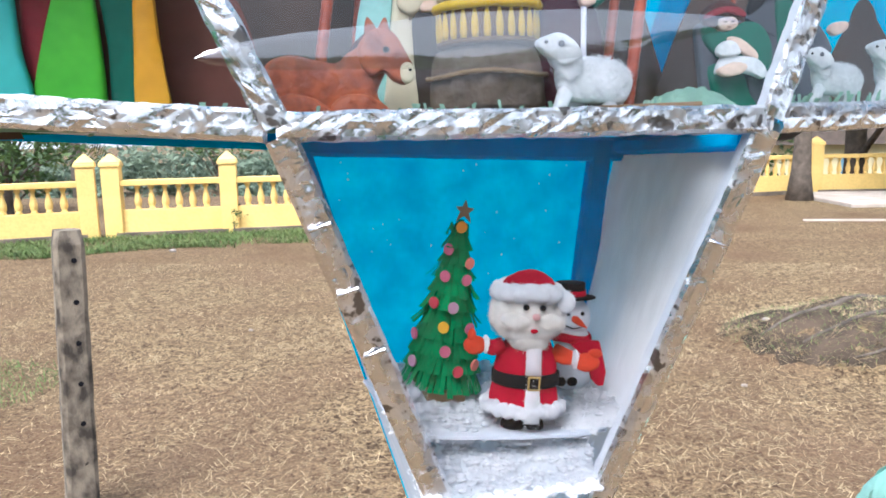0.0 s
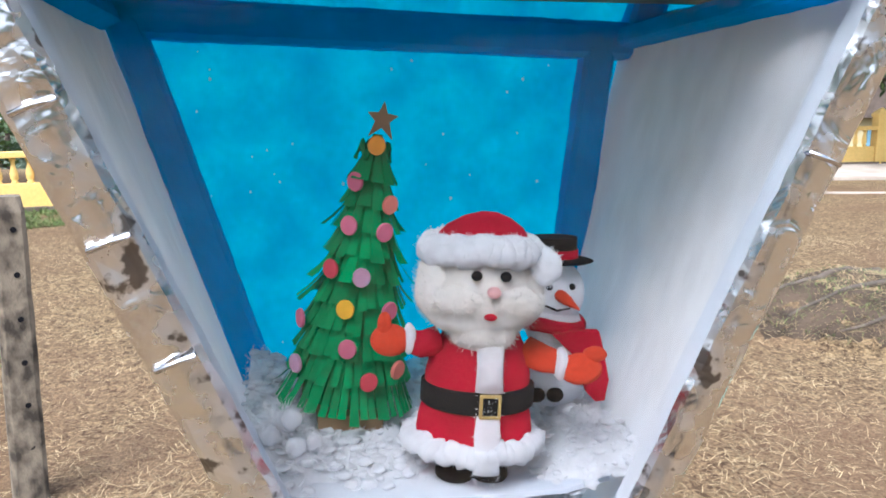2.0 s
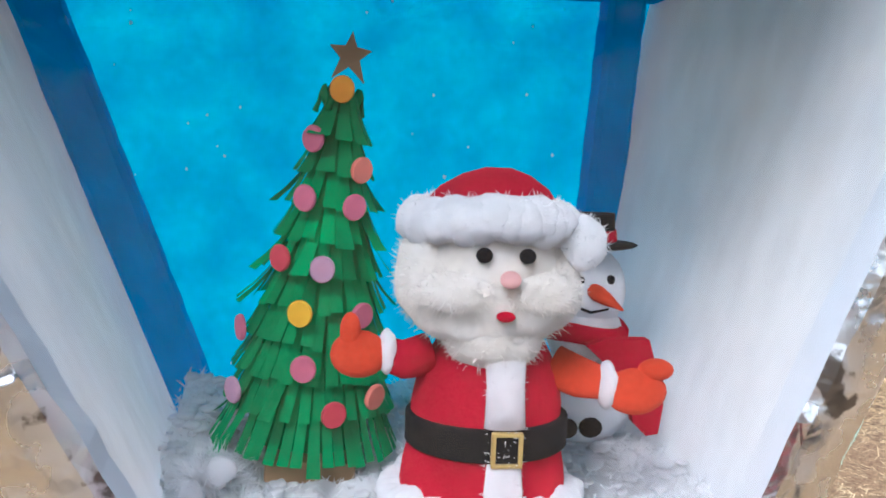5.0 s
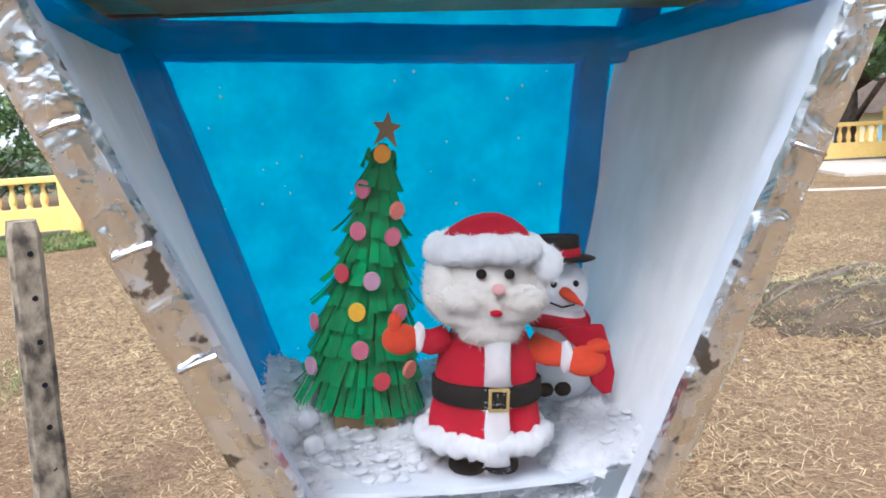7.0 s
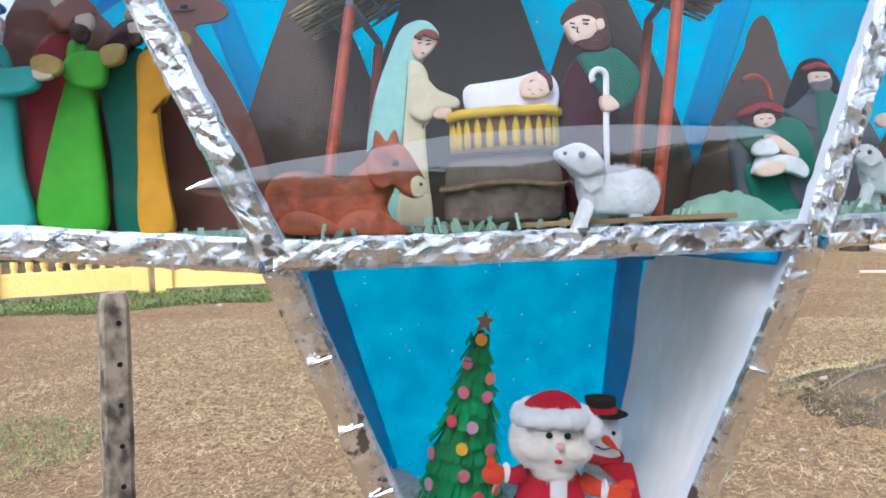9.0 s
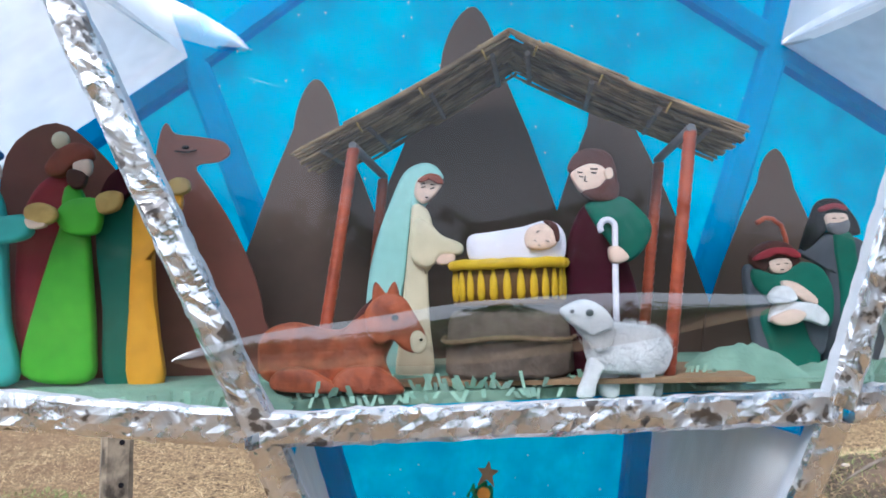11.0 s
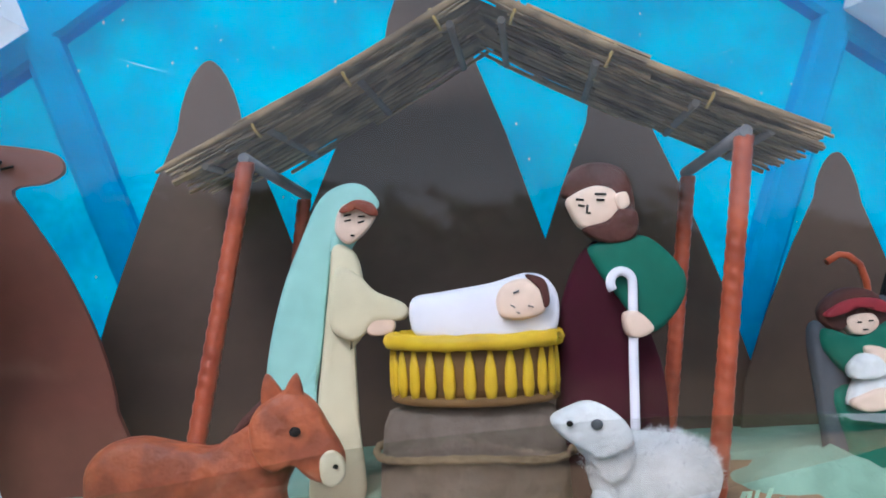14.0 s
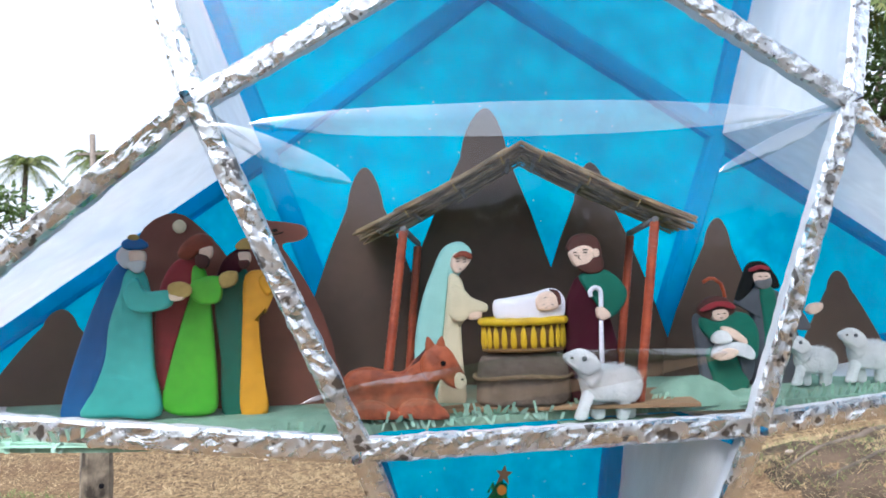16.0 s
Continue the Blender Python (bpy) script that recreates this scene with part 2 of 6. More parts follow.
def film_material(name, gain):
    m = bpy.data.materials.new(name)
    m.use_nodes = True
    n, l = m.node_tree.nodes, m.node_tree.links
    n.remove(n["Principled BSDF"])
    tr, gl, mx, fr = n.new("ShaderNodeBsdfTransparent"), n.new("ShaderNodeBsdfGlossy"), n.new("ShaderNodeMixShader"), n.new("ShaderNodeFresnel")
    tr.inputs[0].default_value = (0.96, 0.965, 0.97, 1)
    gl.inputs["Roughness"].default_value = 0.03
    fr.inputs[0].default_value = 1.52
    no = n.new("ShaderNodeTexNoise")
    no.inputs["Scale"].default_value = 12
    tc = n.new("ShaderNodeTexCoord")
    bp = n.new("ShaderNodeBump")
    bp.inputs["Strength"].default_value, bp.inputs["Distance"].default_value = 0.05, 0.01
    l.new(tc.outputs["Object"], no.inputs[0])
    l.new(no.outputs[0], bp.inputs["Height"])
    l.new(bp.outputs[0], gl.inputs["Normal"])
    ma = n.new("ShaderNodeMath")
    ma.operation = "MULTIPLY"
    ma.inputs[1].default_value = gain
    l.new(fr.outputs[0], ma.inputs[0])
    l.new(ma.outputs[0], mx.inputs[0])
    l.new(tr.outputs[0], mx.inputs[1])
    l.new(gl.outputs[0], mx.inputs[2])
    l.new(mx.outputs[0], n["Material Output"].inputs[0])
    return m


FILM = film_material("clear plastic film", 1.1)
FOLD = film_material("folded plastic film", 6.5)
# Copy of the fold film with less reflection gain, toning down one fold's glare.
FOLD_FAINT = film_material("folded plastic film with fainter glare", 5.2)


def ground_material():
    m = bpy.data.materials.new("dry earth with dead grass")
    m.use_nodes = True
    n, l = m.node_tree.nodes, m.node_tree.links
    b = n["Principled BSDF"]
    b.inputs["Roughness"].default_value = 1.0
    b.inputs["Specular IOR Level"].default_value = 0.1
    tc = n.new("ShaderNodeTexCoord")

    def noise_at(scale, detail, distortion=0.0):
        x = n.new("ShaderNodeTexNoise")
        x.inputs["Scale"].default_value, x.inputs["Detail"].default_value, x.inputs["Distortion"].default_value = scale, detail, distortion
        l.new(tc.outputs["Object"], x.inputs[0])
        return x

    def ramp(src, a, c, p, q):
        r = n.new("ShaderNodeValToRGB")
        r.color_ramp.elements[0].position, r.color_ramp.elements[1].position = p, q
        r.color_ramp.elements[0].color, r.color_ramp.elements[1].color = (*a, 1), (*c, 1)
        l.new(src, r.inputs[0])
        return r

    def mix(f, a, c, blend="MIX"):
        x = n.new("ShaderNodeMix")
        x.data_type, x.blend_type = "RGBA", blend
        if isinstance(f, float):
            x.inputs[0].default_value = f
        else:
            l.new(f, x.inputs[0])
        l.new(a, x.inputs[6])
        l.new(c, x.inputs[7])
        return x.outputs[2]

    soil = ramp(noise_at(0.9, 6).outputs[0], (0.100, 0.060, 0.032), (0.150, 0.097, 0.056), 0.35, 0.65)
    straw = ramp(noise_at(26, 8, 1.5).outputs[0], (0.040, 0.025, 0.014), (0.29, 0.21, 0.11), 0.36, 0.64)
    where = ramp(noise_at(0.55, 7, 0.4).outputs[0], (0.25, 0.25, 0.25), (0.95, 0.95, 0.95), 0.38, 0.58)
    c1 = mix(where.outputs[0], soil.outputs[0], straw.outputs[0])
    fine = ramp(noise_at(90, 6, 0.5).outputs[0], (0.62, 0.62, 0.62), (1.2, 1.2, 1.2), 0.3, 0.7)
    c2 = mix(1.0, c1, fine.outputs[0], "MULTIPLY")
    l.new(c2, b.inputs["Base Color"])
    bp = n.new("ShaderNodeBump")
    bp.inputs["Strength"].default_value, bp.inputs["Distance"].default_value = 0.9, 0.02
    l.new(noise_at(40, 8, 1.0).outputs[0], bp.inputs["Height"])
    l.new(bp.outputs[0], b.inputs["Normal"])
    return m


EARTH = ground_material()


# ---- shaping helpers ----
def part(name, bm, material, parent=None, label="", smooth=False):
    """Links a bmesh as one mesh object under a thing or a part."""
    me = bpy.data.meshes.new(name)
    bmesh.ops.recalc_face_normals(bm, faces=bm.faces)
    bm.to_mesh(me)
    bm.free()
    for x in material if isinstance(material, (list, tuple)) else [material]:
        me.materials.append(x)
    if smooth:
        me.polygons.foreach_set("use_smooth", [True] * len(me.polygons))
    ob = new(name, me)
    ob.parent = parent
    if label:
        ob["label"] = label
    return ob


def same_part(name, src, parent, m):
    ob = new(name, src.data)
    ob.parent = parent
    ob.matrix_basis = m
    return ob


def root(name, m, label, category, group="", kind=""):
    ob = new(name)
    ob.empty_display_size = 0.02
    ob.matrix_basis = m
    return tagged(ob, label, category, group, kind)


def thing(ob, m, label, category, group="", kind=""):
    ob.matrix_basis = m
    return tagged(ob, label, category, group, kind)


def ring_faces(bm, rings, mi, closed=True):
    made = []
    for a, b in zip(rings, rings[1:]):
        k = len(a)
        for i in range(k if closed else k - 1):
            made.append(bm.faces.new((a[i], a[(i + 1) % k], b[(i + 1) % k], b[i])))
    for f in made:
        f.material_index, f.smooth = mi, True


def loft(bm, secs, mi=0, n=14, wob=0.0, folds=0):
    """An upright body of elliptic sections (cx, cy, z, rx, ry), closed at both ends."""
    rings = []
    for k, (cx, cy, z, rx, ry) in enumerate(secs):
        ring = []
        for i in range(n):
            a = 2 * math.pi * i / n
            r = 1 + (wob * math.sin(folds * a + 0.6 * k) if folds else 0)
            ring.append(bm.verts.new((cx + rx * r * math.cos(a), cy + ry * r * math.sin(a), z)))
        rings.append(ring)
    ring_faces(bm, rings, mi)
    for r in (rings[0], rings[-1]):
        bm.faces.new(r).material_index = mi


def tube(bm, pts, radii, mi=0, n=8, flat=1.0):
    """A tube along points; radii one a point."""
    pts = [Vector(p) for p in pts]
    rings = []
    for k, p in enumerate(pts):
        d = (pts[min(k + 1, len(pts) - 1)] - pts[max(k - 1, 0)]).normalized()
        side = d.cross(Vector((0, 1, 0)) if abs(d.y) < 0.9 else Vector((1, 0, 0))).normalized()
        up = side.cross(d)
        r = radii[k] if isinstance(radii, (list, tuple)) else radii
        rings.append([bm.verts.new(p + side * (r * math.cos(2 * math.pi * i / n)) + up * (r * flat * math.sin(2 * math.pi * i / n))) for i in range(n)])
    ring_faces(bm, rings, mi)
    for r in (rings[0], rings[-1]):
        bm.faces.new(r).material_index = mi


def ball(bm, c, r, mi=0, seg=12, rings=8, rough=0.0, scale=120.0):
    r = (r, r, r) if isinstance(r, (int, float)) else r
    got = bmesh.ops.create_uvsphere(bm, u_segments=seg, v_segments=rings, radius=1.0)
    for v in got["verts"]:
        d = v.co.copy()
        k = 1.0
        v.co = Vector((c[0] + d.x * r[0], c[1] + d.y * r[1], c[2] + d.z * r[2]))
        if rough:
            k = rough * noise.noise(v.co * scale)
            v.co += Vector((d.x * r[0], d.y * r[1], d.z * r[2])) * k
        for f in v.link_faces:
            f.material_index, f.smooth = mi, True


def box(bm, c, s, mi=0, m=None, bevel=0.0):
    got = bmesh.ops.create_cube(bm, size=1.0)
    for v in got["verts"]:
        v.co = Vector((v.co.x * s[0], v.co.y * s[1], v.co.z * s[2]))
        v.co = (m @ v.co if m else v.co) + Vector(c)
    faces = {f for v in got["verts"] for f in v.link_faces}
    for f in faces:
        f.material_index = mi
    if bevel:
        done = bmesh.ops.bevel(bm, geom=list({e for f in faces for e in f.edges}), offset=bevel, segments=2, affect="EDGES", profile=0.6)
        for f in done["faces"]:
            f.material_index = mi


def slab(bm, outline, y0, y1, mi=0, puff=0.0):
    """A cut-out with thickness: an outline in x, z between the depths y0 and y1."""
    a = [bm.verts.new((x, y0, z)) for x, z in outline]
    b = [bm.verts.new((x, y1, z)) for x, z in outline]
    k = len(a)
    fs = [bm.faces.new((a[i], a[(i + 1) % k], b[(i + 1) % k], b[i])) for i in range(k)]
    fs += [bm.faces.new(a), bm.faces.new(b[::-1])]
    for f in fs:
        f.material_index = mi


def smooth_line(pts, steps=5):
    """A rounded closed outline through the given corners (Catmull-Rom)."""
    out = []
    k = len(pts)
    for i in range(k):
        p0, p1, p2, p3 = (Vector(pts[(i + j) % k]) for j in (-1, 0, 1, 2))
        for s in range(steps):
            t = s / steps
            q = 0.5 * ((2 * p1) + (p2 - p0) * t + (2 * p0 - 5 * p1 + 4 * p2 - p3) * t * t + (3 * p1 - p0 - 3 * p2 + p3) * t ** 3)
            out.append((q.x, q.y))
    return out


def mesh_object(name, verts, faces, material, smooth=False):
    me = bpy.data.meshes.new(name)
    me.from_pydata([tuple(v) for v in verts], [], faces)
    me.materials.append(material)
    if smooth:
        me.polygons.foreach_set("use_smooth", [True] * len(me.polygons))
    return new(name, me)


# ---- ground, fence, distance ----
def land(x, y):
    """Height of the yard: level, with a root mound, falling to the fields beyond the fence."""
    z = 0.012 * noise.noise((x * 0.8, y * 0.8, 0.0)) + 0.006 * noise.noise((x * 4, y * 4, 3.0))
    d = math.hypot((x - 3.03) / 1.6, (y - 5.02) / 0.95)
    if d < 1:
        z += 0.24 * (1 - d * d) ** 0.75 * (1 + 0.3 * noise.noise((x * 3, y * 3, 9.0)))
    far = max(0.0, min(1.0, (y - 17) / 22))
    return z - 5.0 * far * far * (3 - 2 * far)


def build_ground():
    def axis(lo, near_lo, near_hi, hi, fine):
        mid = list(np.arange(near_lo, near_hi + 1e-6, fine))
        a = [near_lo - (near_lo - lo) * (k / 14) ** 2.4 for k in range(14, 0, -1)]
        b = [near_hi + (hi - near_hi) * (k / 14) ** 2.4 for k in range(1, 15)]
        return a + mid + b
    xs, ys = axis(-900, -6, 6, 900, 0.12), axis(-900, 1.0, 19.0, 1800, 0.12)
    verts = [(x, y, land(x, y)) for y in ys for x in xs]
    k = len(xs)
    faces = [(j * k + i, j * k + i + 1, (j + 1) * k + i + 1, (j + 1) * k + i) for j in range(len(ys) - 1) for i in range(k - 1)]
    ob = mesh_object("ground", verts, faces, EARTH, True)
    tagged(ob, "dry brown earth with trampled dead grass", "ground", kind="structure")


def blades(name, count, area, length, width, lie, material, label, keep=None, seed=1):
    """Loose straws or blades scattered on the ground, one joined sheet."""
    rnd = random.Random(seed)
    verts, faces = [], []
    while len(faces) < count:
        x, y = rnd.uniform(area[0], area[1]), rnd.uniform(area[2], area[3])
        if keep and not keep(x, y, rnd):
            continue
        a, ln = rnd.uniform(0, 6.283), rnd.uniform(*length)
        rise = ln * rnd.uniform(*lie)
        w = rnd.uniform(*width)
        dx, dy, px, py = math.cos(a) * ln, math.sin(a) * ln, -math.sin(a) * w, math.cos(a) * w
        bend = rnd.uniform(-0.25, 0.25)
        z = land(x, y) + 0.004
        i = len(verts)
        verts += [(x - px, y - py, z), (x + px, y + py, z), (x + dx * 0.55 + bend * px * 8 + px, y + dy * 0.55 + bend * py * 8 + py, z + rise * 0.8), (x + dx * 0.55 + bend * px * 8 - px, y + dy * 0.55 + bend * py * 8 - py, z + rise * 0.8), (x + dx, y + dy, z + rise)]
        faces += [(i, i + 1, i + 2, i + 3), (i + 3, i + 2, i + 4)]
    ob = mesh_object(name, verts, faces, material)
    return tagged(ob, label, "grass", kind="stuff")


FENCE_LINE = [((-13.24, 6.80), (-11.54, 7.60)), ((-11.54, 7.60), (-9.74, 8.50)), ((-9.74, 8.50), (-7.94, 9.32)), ((-7.94, 9.32), (-6.16, 10.22)),
              ((-5.82, 10.33), (-4.24, 10.82)), ((-4.24, 10.82), (-2.59, 11.30)), ((-2.59, 11.30), (-0.94, 12.30)), ((-0.94, 12.30), (0.76, 13.50)),
              ((0.76, 13.50), (2.60, 14.90)), ((2.60, 14.90), (4.55, 16.20)), ((4.55, 16.20), (6.45, 16.85)), ((6.72, 16.90), (8.55, 17.05)), ((8.55, 17.05), (10.4, 17.15)), ((10.4, 17.15), (12.3, 17.15))]


def build_fence():
    bm = bmesh.new()
    profile = [(0.0, 0.045), (0.03, 0.045), (0.035, 0.03), (0.07, 0.05), (0.14, 0.055), (0.20, 0.04), (0.27, 0.025), (0.31, 0.028), (0.325, 0.042), (0.36, 0.042)]
    loft(bm, [(0, 0, z, r, r) for z, r in profile], 0, 8)
    first_baluster = None
    bp = bmesh.new()
    box(bp, (0, 0, 0.50), (0.25, 0.25, 1.12), bevel=0.012)
    box(bp, (0, 0, 1.08), (0.29, 0.29, 0.05), bevel=0.01)
    first_pillar = first_cap = None
    bal_bm, pil_bm = bm, bp
    done = set()
    for a, b in FENCE_LINE:
        a, b = Vector((*a, 0)), Vector((*b, 0))
        d = b - a
        ln, ang = d.length, math.atan2(d.y, d.x)
        mid = (a + b) / 2
        r = root("balustrade_wall", pose(mid.x, mid.y, 0, 0, 0, math.degrees(ang)), "yellow lime-washed boundary wall with turned balusters", "wall", "boundary wall bays")
        x = bmesh.new()
        box(x, (0, 0, 0.17), (ln - 0.24, 0.14, 0.48), bevel=0.01)
        part("base_wall", x, FENCE_YELLOW, r)
        x = bmesh.new()
        box(x, (0, 0, 0.81), (ln - 0.24, 0.20, 0.085), bevel=0.012)
        part("rail", x, FENCE_YELLOW, r)
        x = bmesh.new()
        box(x, (0, -0.09, 0.03), (ln - 0.05, 0.08, 0.10), bevel=0.01)
        part("plinth", x, PLINTH, r)
        count = int((ln - 0.3) / 0.195)
        for i in range(count):
            m = pose((i - (count - 1) / 2) * 0.195, 0, 0.408)
            if first_baluster is None:
                first_baluster = part("baluster", bal_bm, FENCE_YELLOW, r, smooth=True)
                first_baluster.matrix_basis = m
            else:
                same_part("baluster", first_baluster, r, m)
        for end in (-1, 1):
            q = a if end < 0 else b
            key = (round(q.x, 1), round(q.y, 1))
            if key in done:
                continue
            done.add(key)
            m = pose(end * ln / 2, 0, 0)
            if first_pillar is None:
                first_pillar = part("pillar", pil_bm, FENCE_YELLOW, r)
                first_pillar.matrix_basis = m
                x = bmesh.new()
                loft(x, [(0, 0, 1.105, 0.19, 0.19), (0, 0, 1.125, 0.19, 0.19), (0, 0, 1.245, 0.02, 0.02)], 0, 4)
                bmesh.ops.rotate(x, cent=(0, 0, 0), matrix=Matrix.Rotation(radians(45), 3, "Z"), verts=x.verts)
                for f in x.faces:
                    f.smooth = False
                first_cap = part("cap", x, FENCE_YELLOW, first_pillar)
            else:
                p = same_part("pillar", first_pillar, r, m)
                same_part("cap", first_cap, p, Matrix())


def leaf_cloud(rnd, centre, radii, count, size, verts, faces):
    for _ in range(count):
        d = Vector((rnd.gauss(0, 1), rnd.gauss(0, 1), rnd.gauss(0, 1))).normalized() * rnd.uniform(0.35, 1.0) ** 0.5
        c = Vector((centre[0] + d.x * radii[0], centre[1] + d.y * radii[1], centre[2] + d.z * radii[2]))
        s = size * rnd.uniform(0.6, 1.3)
        u = Vector((rnd.gauss(0, 1), rnd.gauss(0, 1), rnd.gauss(0, 0.7))).normalized()
        v = u.cross(Vector((rnd.gauss(0, 1), rnd.gauss(0, 1), rnd.gauss(0, 1)))).normalized()
        i = len(verts)
        verts += [c - u * s, c - v * s * 0.4, c + u * s, c + v * s * 0.4]
        faces.append((i, i + 1, i + 2, i + 3))


def build_tree(x, y, z, height, spread, seed, leaf, label, clumps=16, per=170, size=0.09, trunk=0.16, low=0.35, bare=0.0):
    """A broadleaf tree: tapered trunk, forking limbs, a crown of leaf clumps round the twig ends."""
    rnd = random.Random(seed)
    r = root("tree", pose(x, y, z), label, "tree")
    bm = bmesh.new()
    top = height * 0.6
    pts = [(0.10 * math.sin(k * 1.3 + seed) * k / 5 * trunk * 6, 0.1 * math.cos(k + seed) * k / 5 * trunk * 6, top * k / 5 - 0.1) for k in range(6)]
    tube(bm, pts, [trunk * (1.25 - 0.16 * k) for k in range(6)], 0, 9)
    verts, faces = [], []
    for k in range(clumps):
        h = rnd.uniform(low, 1.0)
        a = rnd.uniform(0, 6.283)
        reach = spread * (1.0 - 0.55 * abs(h - 0.6)) * rnd.uniform(0.35, 1.0)
        tip = Vector((math.cos(a) * reach, math.sin(a) * reach, height * h))
        s = Vector(pts[min(5, max(1, int(h * 5.5)))])
        s.z = min(s.z, tip.z - 0.1)
        mid = s.lerp(tip, 0.5) + Vector((rnd.uniform(-0.1, 0.1), rnd.uniform(-0.1, 0.1), 0.12)) * spread * 0.5
        tube(bm, [s, mid, tip], [trunk * 0.42, trunk * 0.26, trunk * 0.07], 0, 6)
        rr = spread * rnd.uniform(0.22, 0.42)
        leaf_cloud(rnd, tip, (rr, rr, rr * 0.75), int(per * (1 - bare * rnd.random())), size, verts, faces)
    part("trunk", bm, BARK, r, smooth=True)
    crown = mesh_object("crown", verts, faces, leaf)
    crown.parent = r
    return r


def build_palm(x, y, z, height, seed, label, frond=2.6, lean=0.6, trunk=0.16):
    rnd = random.Random(seed)
    r = root("palm_tree", pose(x, y, z), label, "palm")
    bm = bmesh.new()
    pts = [(lean * (k / 10) ** 2, 0.2 * lean * (k / 10), height * k / 10 - 0.1) for k in range(11)]
    tube(bm, pts, [trunk * (1.7 if k == 0 else 1.15 if k == 1 else 1.0 - 0.03 * k) for k in range(11)], 0, 10)
    part("trunk", bm, BARK, r, smooth=True)
    verts, faces = [], []
    top = Vector(pts[-1])
    for k in range(20):
        a = 2.4 * k + rnd.uniform(-0.2, 0.2)
        up = rnd.uniform(-0.25, 1.1)
        ln = frond * rnd.uniform(0.8, 1.1)
        prev = top
        for s in range(1, 23):
            t = s / 22
            ho = ln * (t * math.cos(up) * 0.9 + 0.1 * t)
            ve = ln * (t * math.sin(up) - 0.75 * t * t)
            p = top + Vector((math.cos(a) * ho, math.sin(a) * ho, ve))
            d = (p - prev).normalized()
            sd = d.cross(Vector((0, 0, 1))).normalized()
            i = len(verts)
            verts += [prev + sd * 0.02, p + sd * 0.015, p - sd * 0.015, prev - sd * 0.02]
            faces.append((i, i + 1, i + 2, i + 3))
            for e in (-1, 1):
                l2 = frond * 0.30 * math.sin(math.pi * min(0.95, 0.12 + 0.85 * t)) * rnd.uniform(0.8, 1.1)
                tip = p + sd * e * l2 * 0.75 + d * l2 * 0.45 + Vector((0, 0, -l2 * rnd.uniform(0.25, 0.6)))
                w = d * frond * 0.020
                i = len(verts)
                verts += [p - w, p + w, tip]
                faces.append((i, i + 1, i + 2))
            prev = p
    crown = mesh_object("crown", verts, faces, PALM_LEAF)
    crown.parent = r
    return r


def build_woods(name, y, x0, x1, z, heights, count, size, seed, label, depth=14, leaf=None):
    rnd = random.Random(seed)
    verts, faces = [], []
    for _ in range(count):
        cx, cy, h = rnd.uniform(x0, x1), y + rnd.uniform(0, depth), rnd.uniform(*heights)
        for _ in range(7):
            c = (cx + rnd.uniform(-0.4, 0.4) * h, cy + rnd.uniform(-0.3, 0.3) * h, z + h * rnd.uniform(0.25, 0.85))
            leaf_cloud(rnd, c, (h * 0.28, h * 0.28, h * 0.2), 60, size, verts, faces)
    ob = mesh_object(name, verts, faces, leaf or LEAF_HAZED)
    tagged(ob, label, "woods", kind="stuff")


build_ground()


def build_backdrop():
    """A glowing shell painted as white haze round the far horizon, thinning upwards into the sky."""
    m = bpy.data.materials.new("glowing horizon haze")
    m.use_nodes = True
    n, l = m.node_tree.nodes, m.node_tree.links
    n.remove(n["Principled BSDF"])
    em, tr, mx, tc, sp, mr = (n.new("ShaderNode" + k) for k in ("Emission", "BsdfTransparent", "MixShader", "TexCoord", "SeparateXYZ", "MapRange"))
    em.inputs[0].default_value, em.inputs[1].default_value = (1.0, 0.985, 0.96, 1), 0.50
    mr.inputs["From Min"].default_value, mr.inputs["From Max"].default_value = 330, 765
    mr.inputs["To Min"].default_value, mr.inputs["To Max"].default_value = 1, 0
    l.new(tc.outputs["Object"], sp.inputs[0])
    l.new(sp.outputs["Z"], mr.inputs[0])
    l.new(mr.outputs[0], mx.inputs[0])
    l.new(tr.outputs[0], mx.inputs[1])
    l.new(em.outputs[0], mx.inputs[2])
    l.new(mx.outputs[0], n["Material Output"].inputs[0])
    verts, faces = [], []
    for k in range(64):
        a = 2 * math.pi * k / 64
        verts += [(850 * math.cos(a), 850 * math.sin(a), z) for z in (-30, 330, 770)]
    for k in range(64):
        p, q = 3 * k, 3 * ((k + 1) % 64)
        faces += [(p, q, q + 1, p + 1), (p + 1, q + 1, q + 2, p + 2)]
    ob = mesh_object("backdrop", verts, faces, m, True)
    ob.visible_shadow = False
    tagged(ob, "glowing shell painted as white haze along the far horizon", "backdrop", kind="structure")


build_backdrop()


def build_mound():
    """Dark soil over the root mound, with a ragged edge."""
    n, verts, faces = 90, [], []
    for j in range(n + 1):
        for i in range(n + 1):
            x, y = 1.28 + 3.5 * i / n, 3.97 + 2.1 * j / n
            d = math.hypot((x - 3.03) / 1.6, (y - 5.02) / 0.95) + 0.12 * noise.noise((x * 2.5, y * 2.5, 4.0))
            verts.append((x, y, land(x, y) + max(-0.03, min(0.006, 0.10 * (0.93 - d))) + 0.012 * noise.noise((x * 9, y * 9, 1.0)) + 0.008 * noise.noise((x * 23, y * 23, 5.0))))
    for j in range(n):
        for i in range(n):
            p = j * (n + 1) + i
            faces.append((p, p + 1, p + n + 2, p + n + 1))
    ob = mesh_object("root_mound", verts, faces, MOUND, True)
    tagged(ob, "low mound of dark soil round old tree roots", "mound", kind="structure")


build_mound()
build_fence()


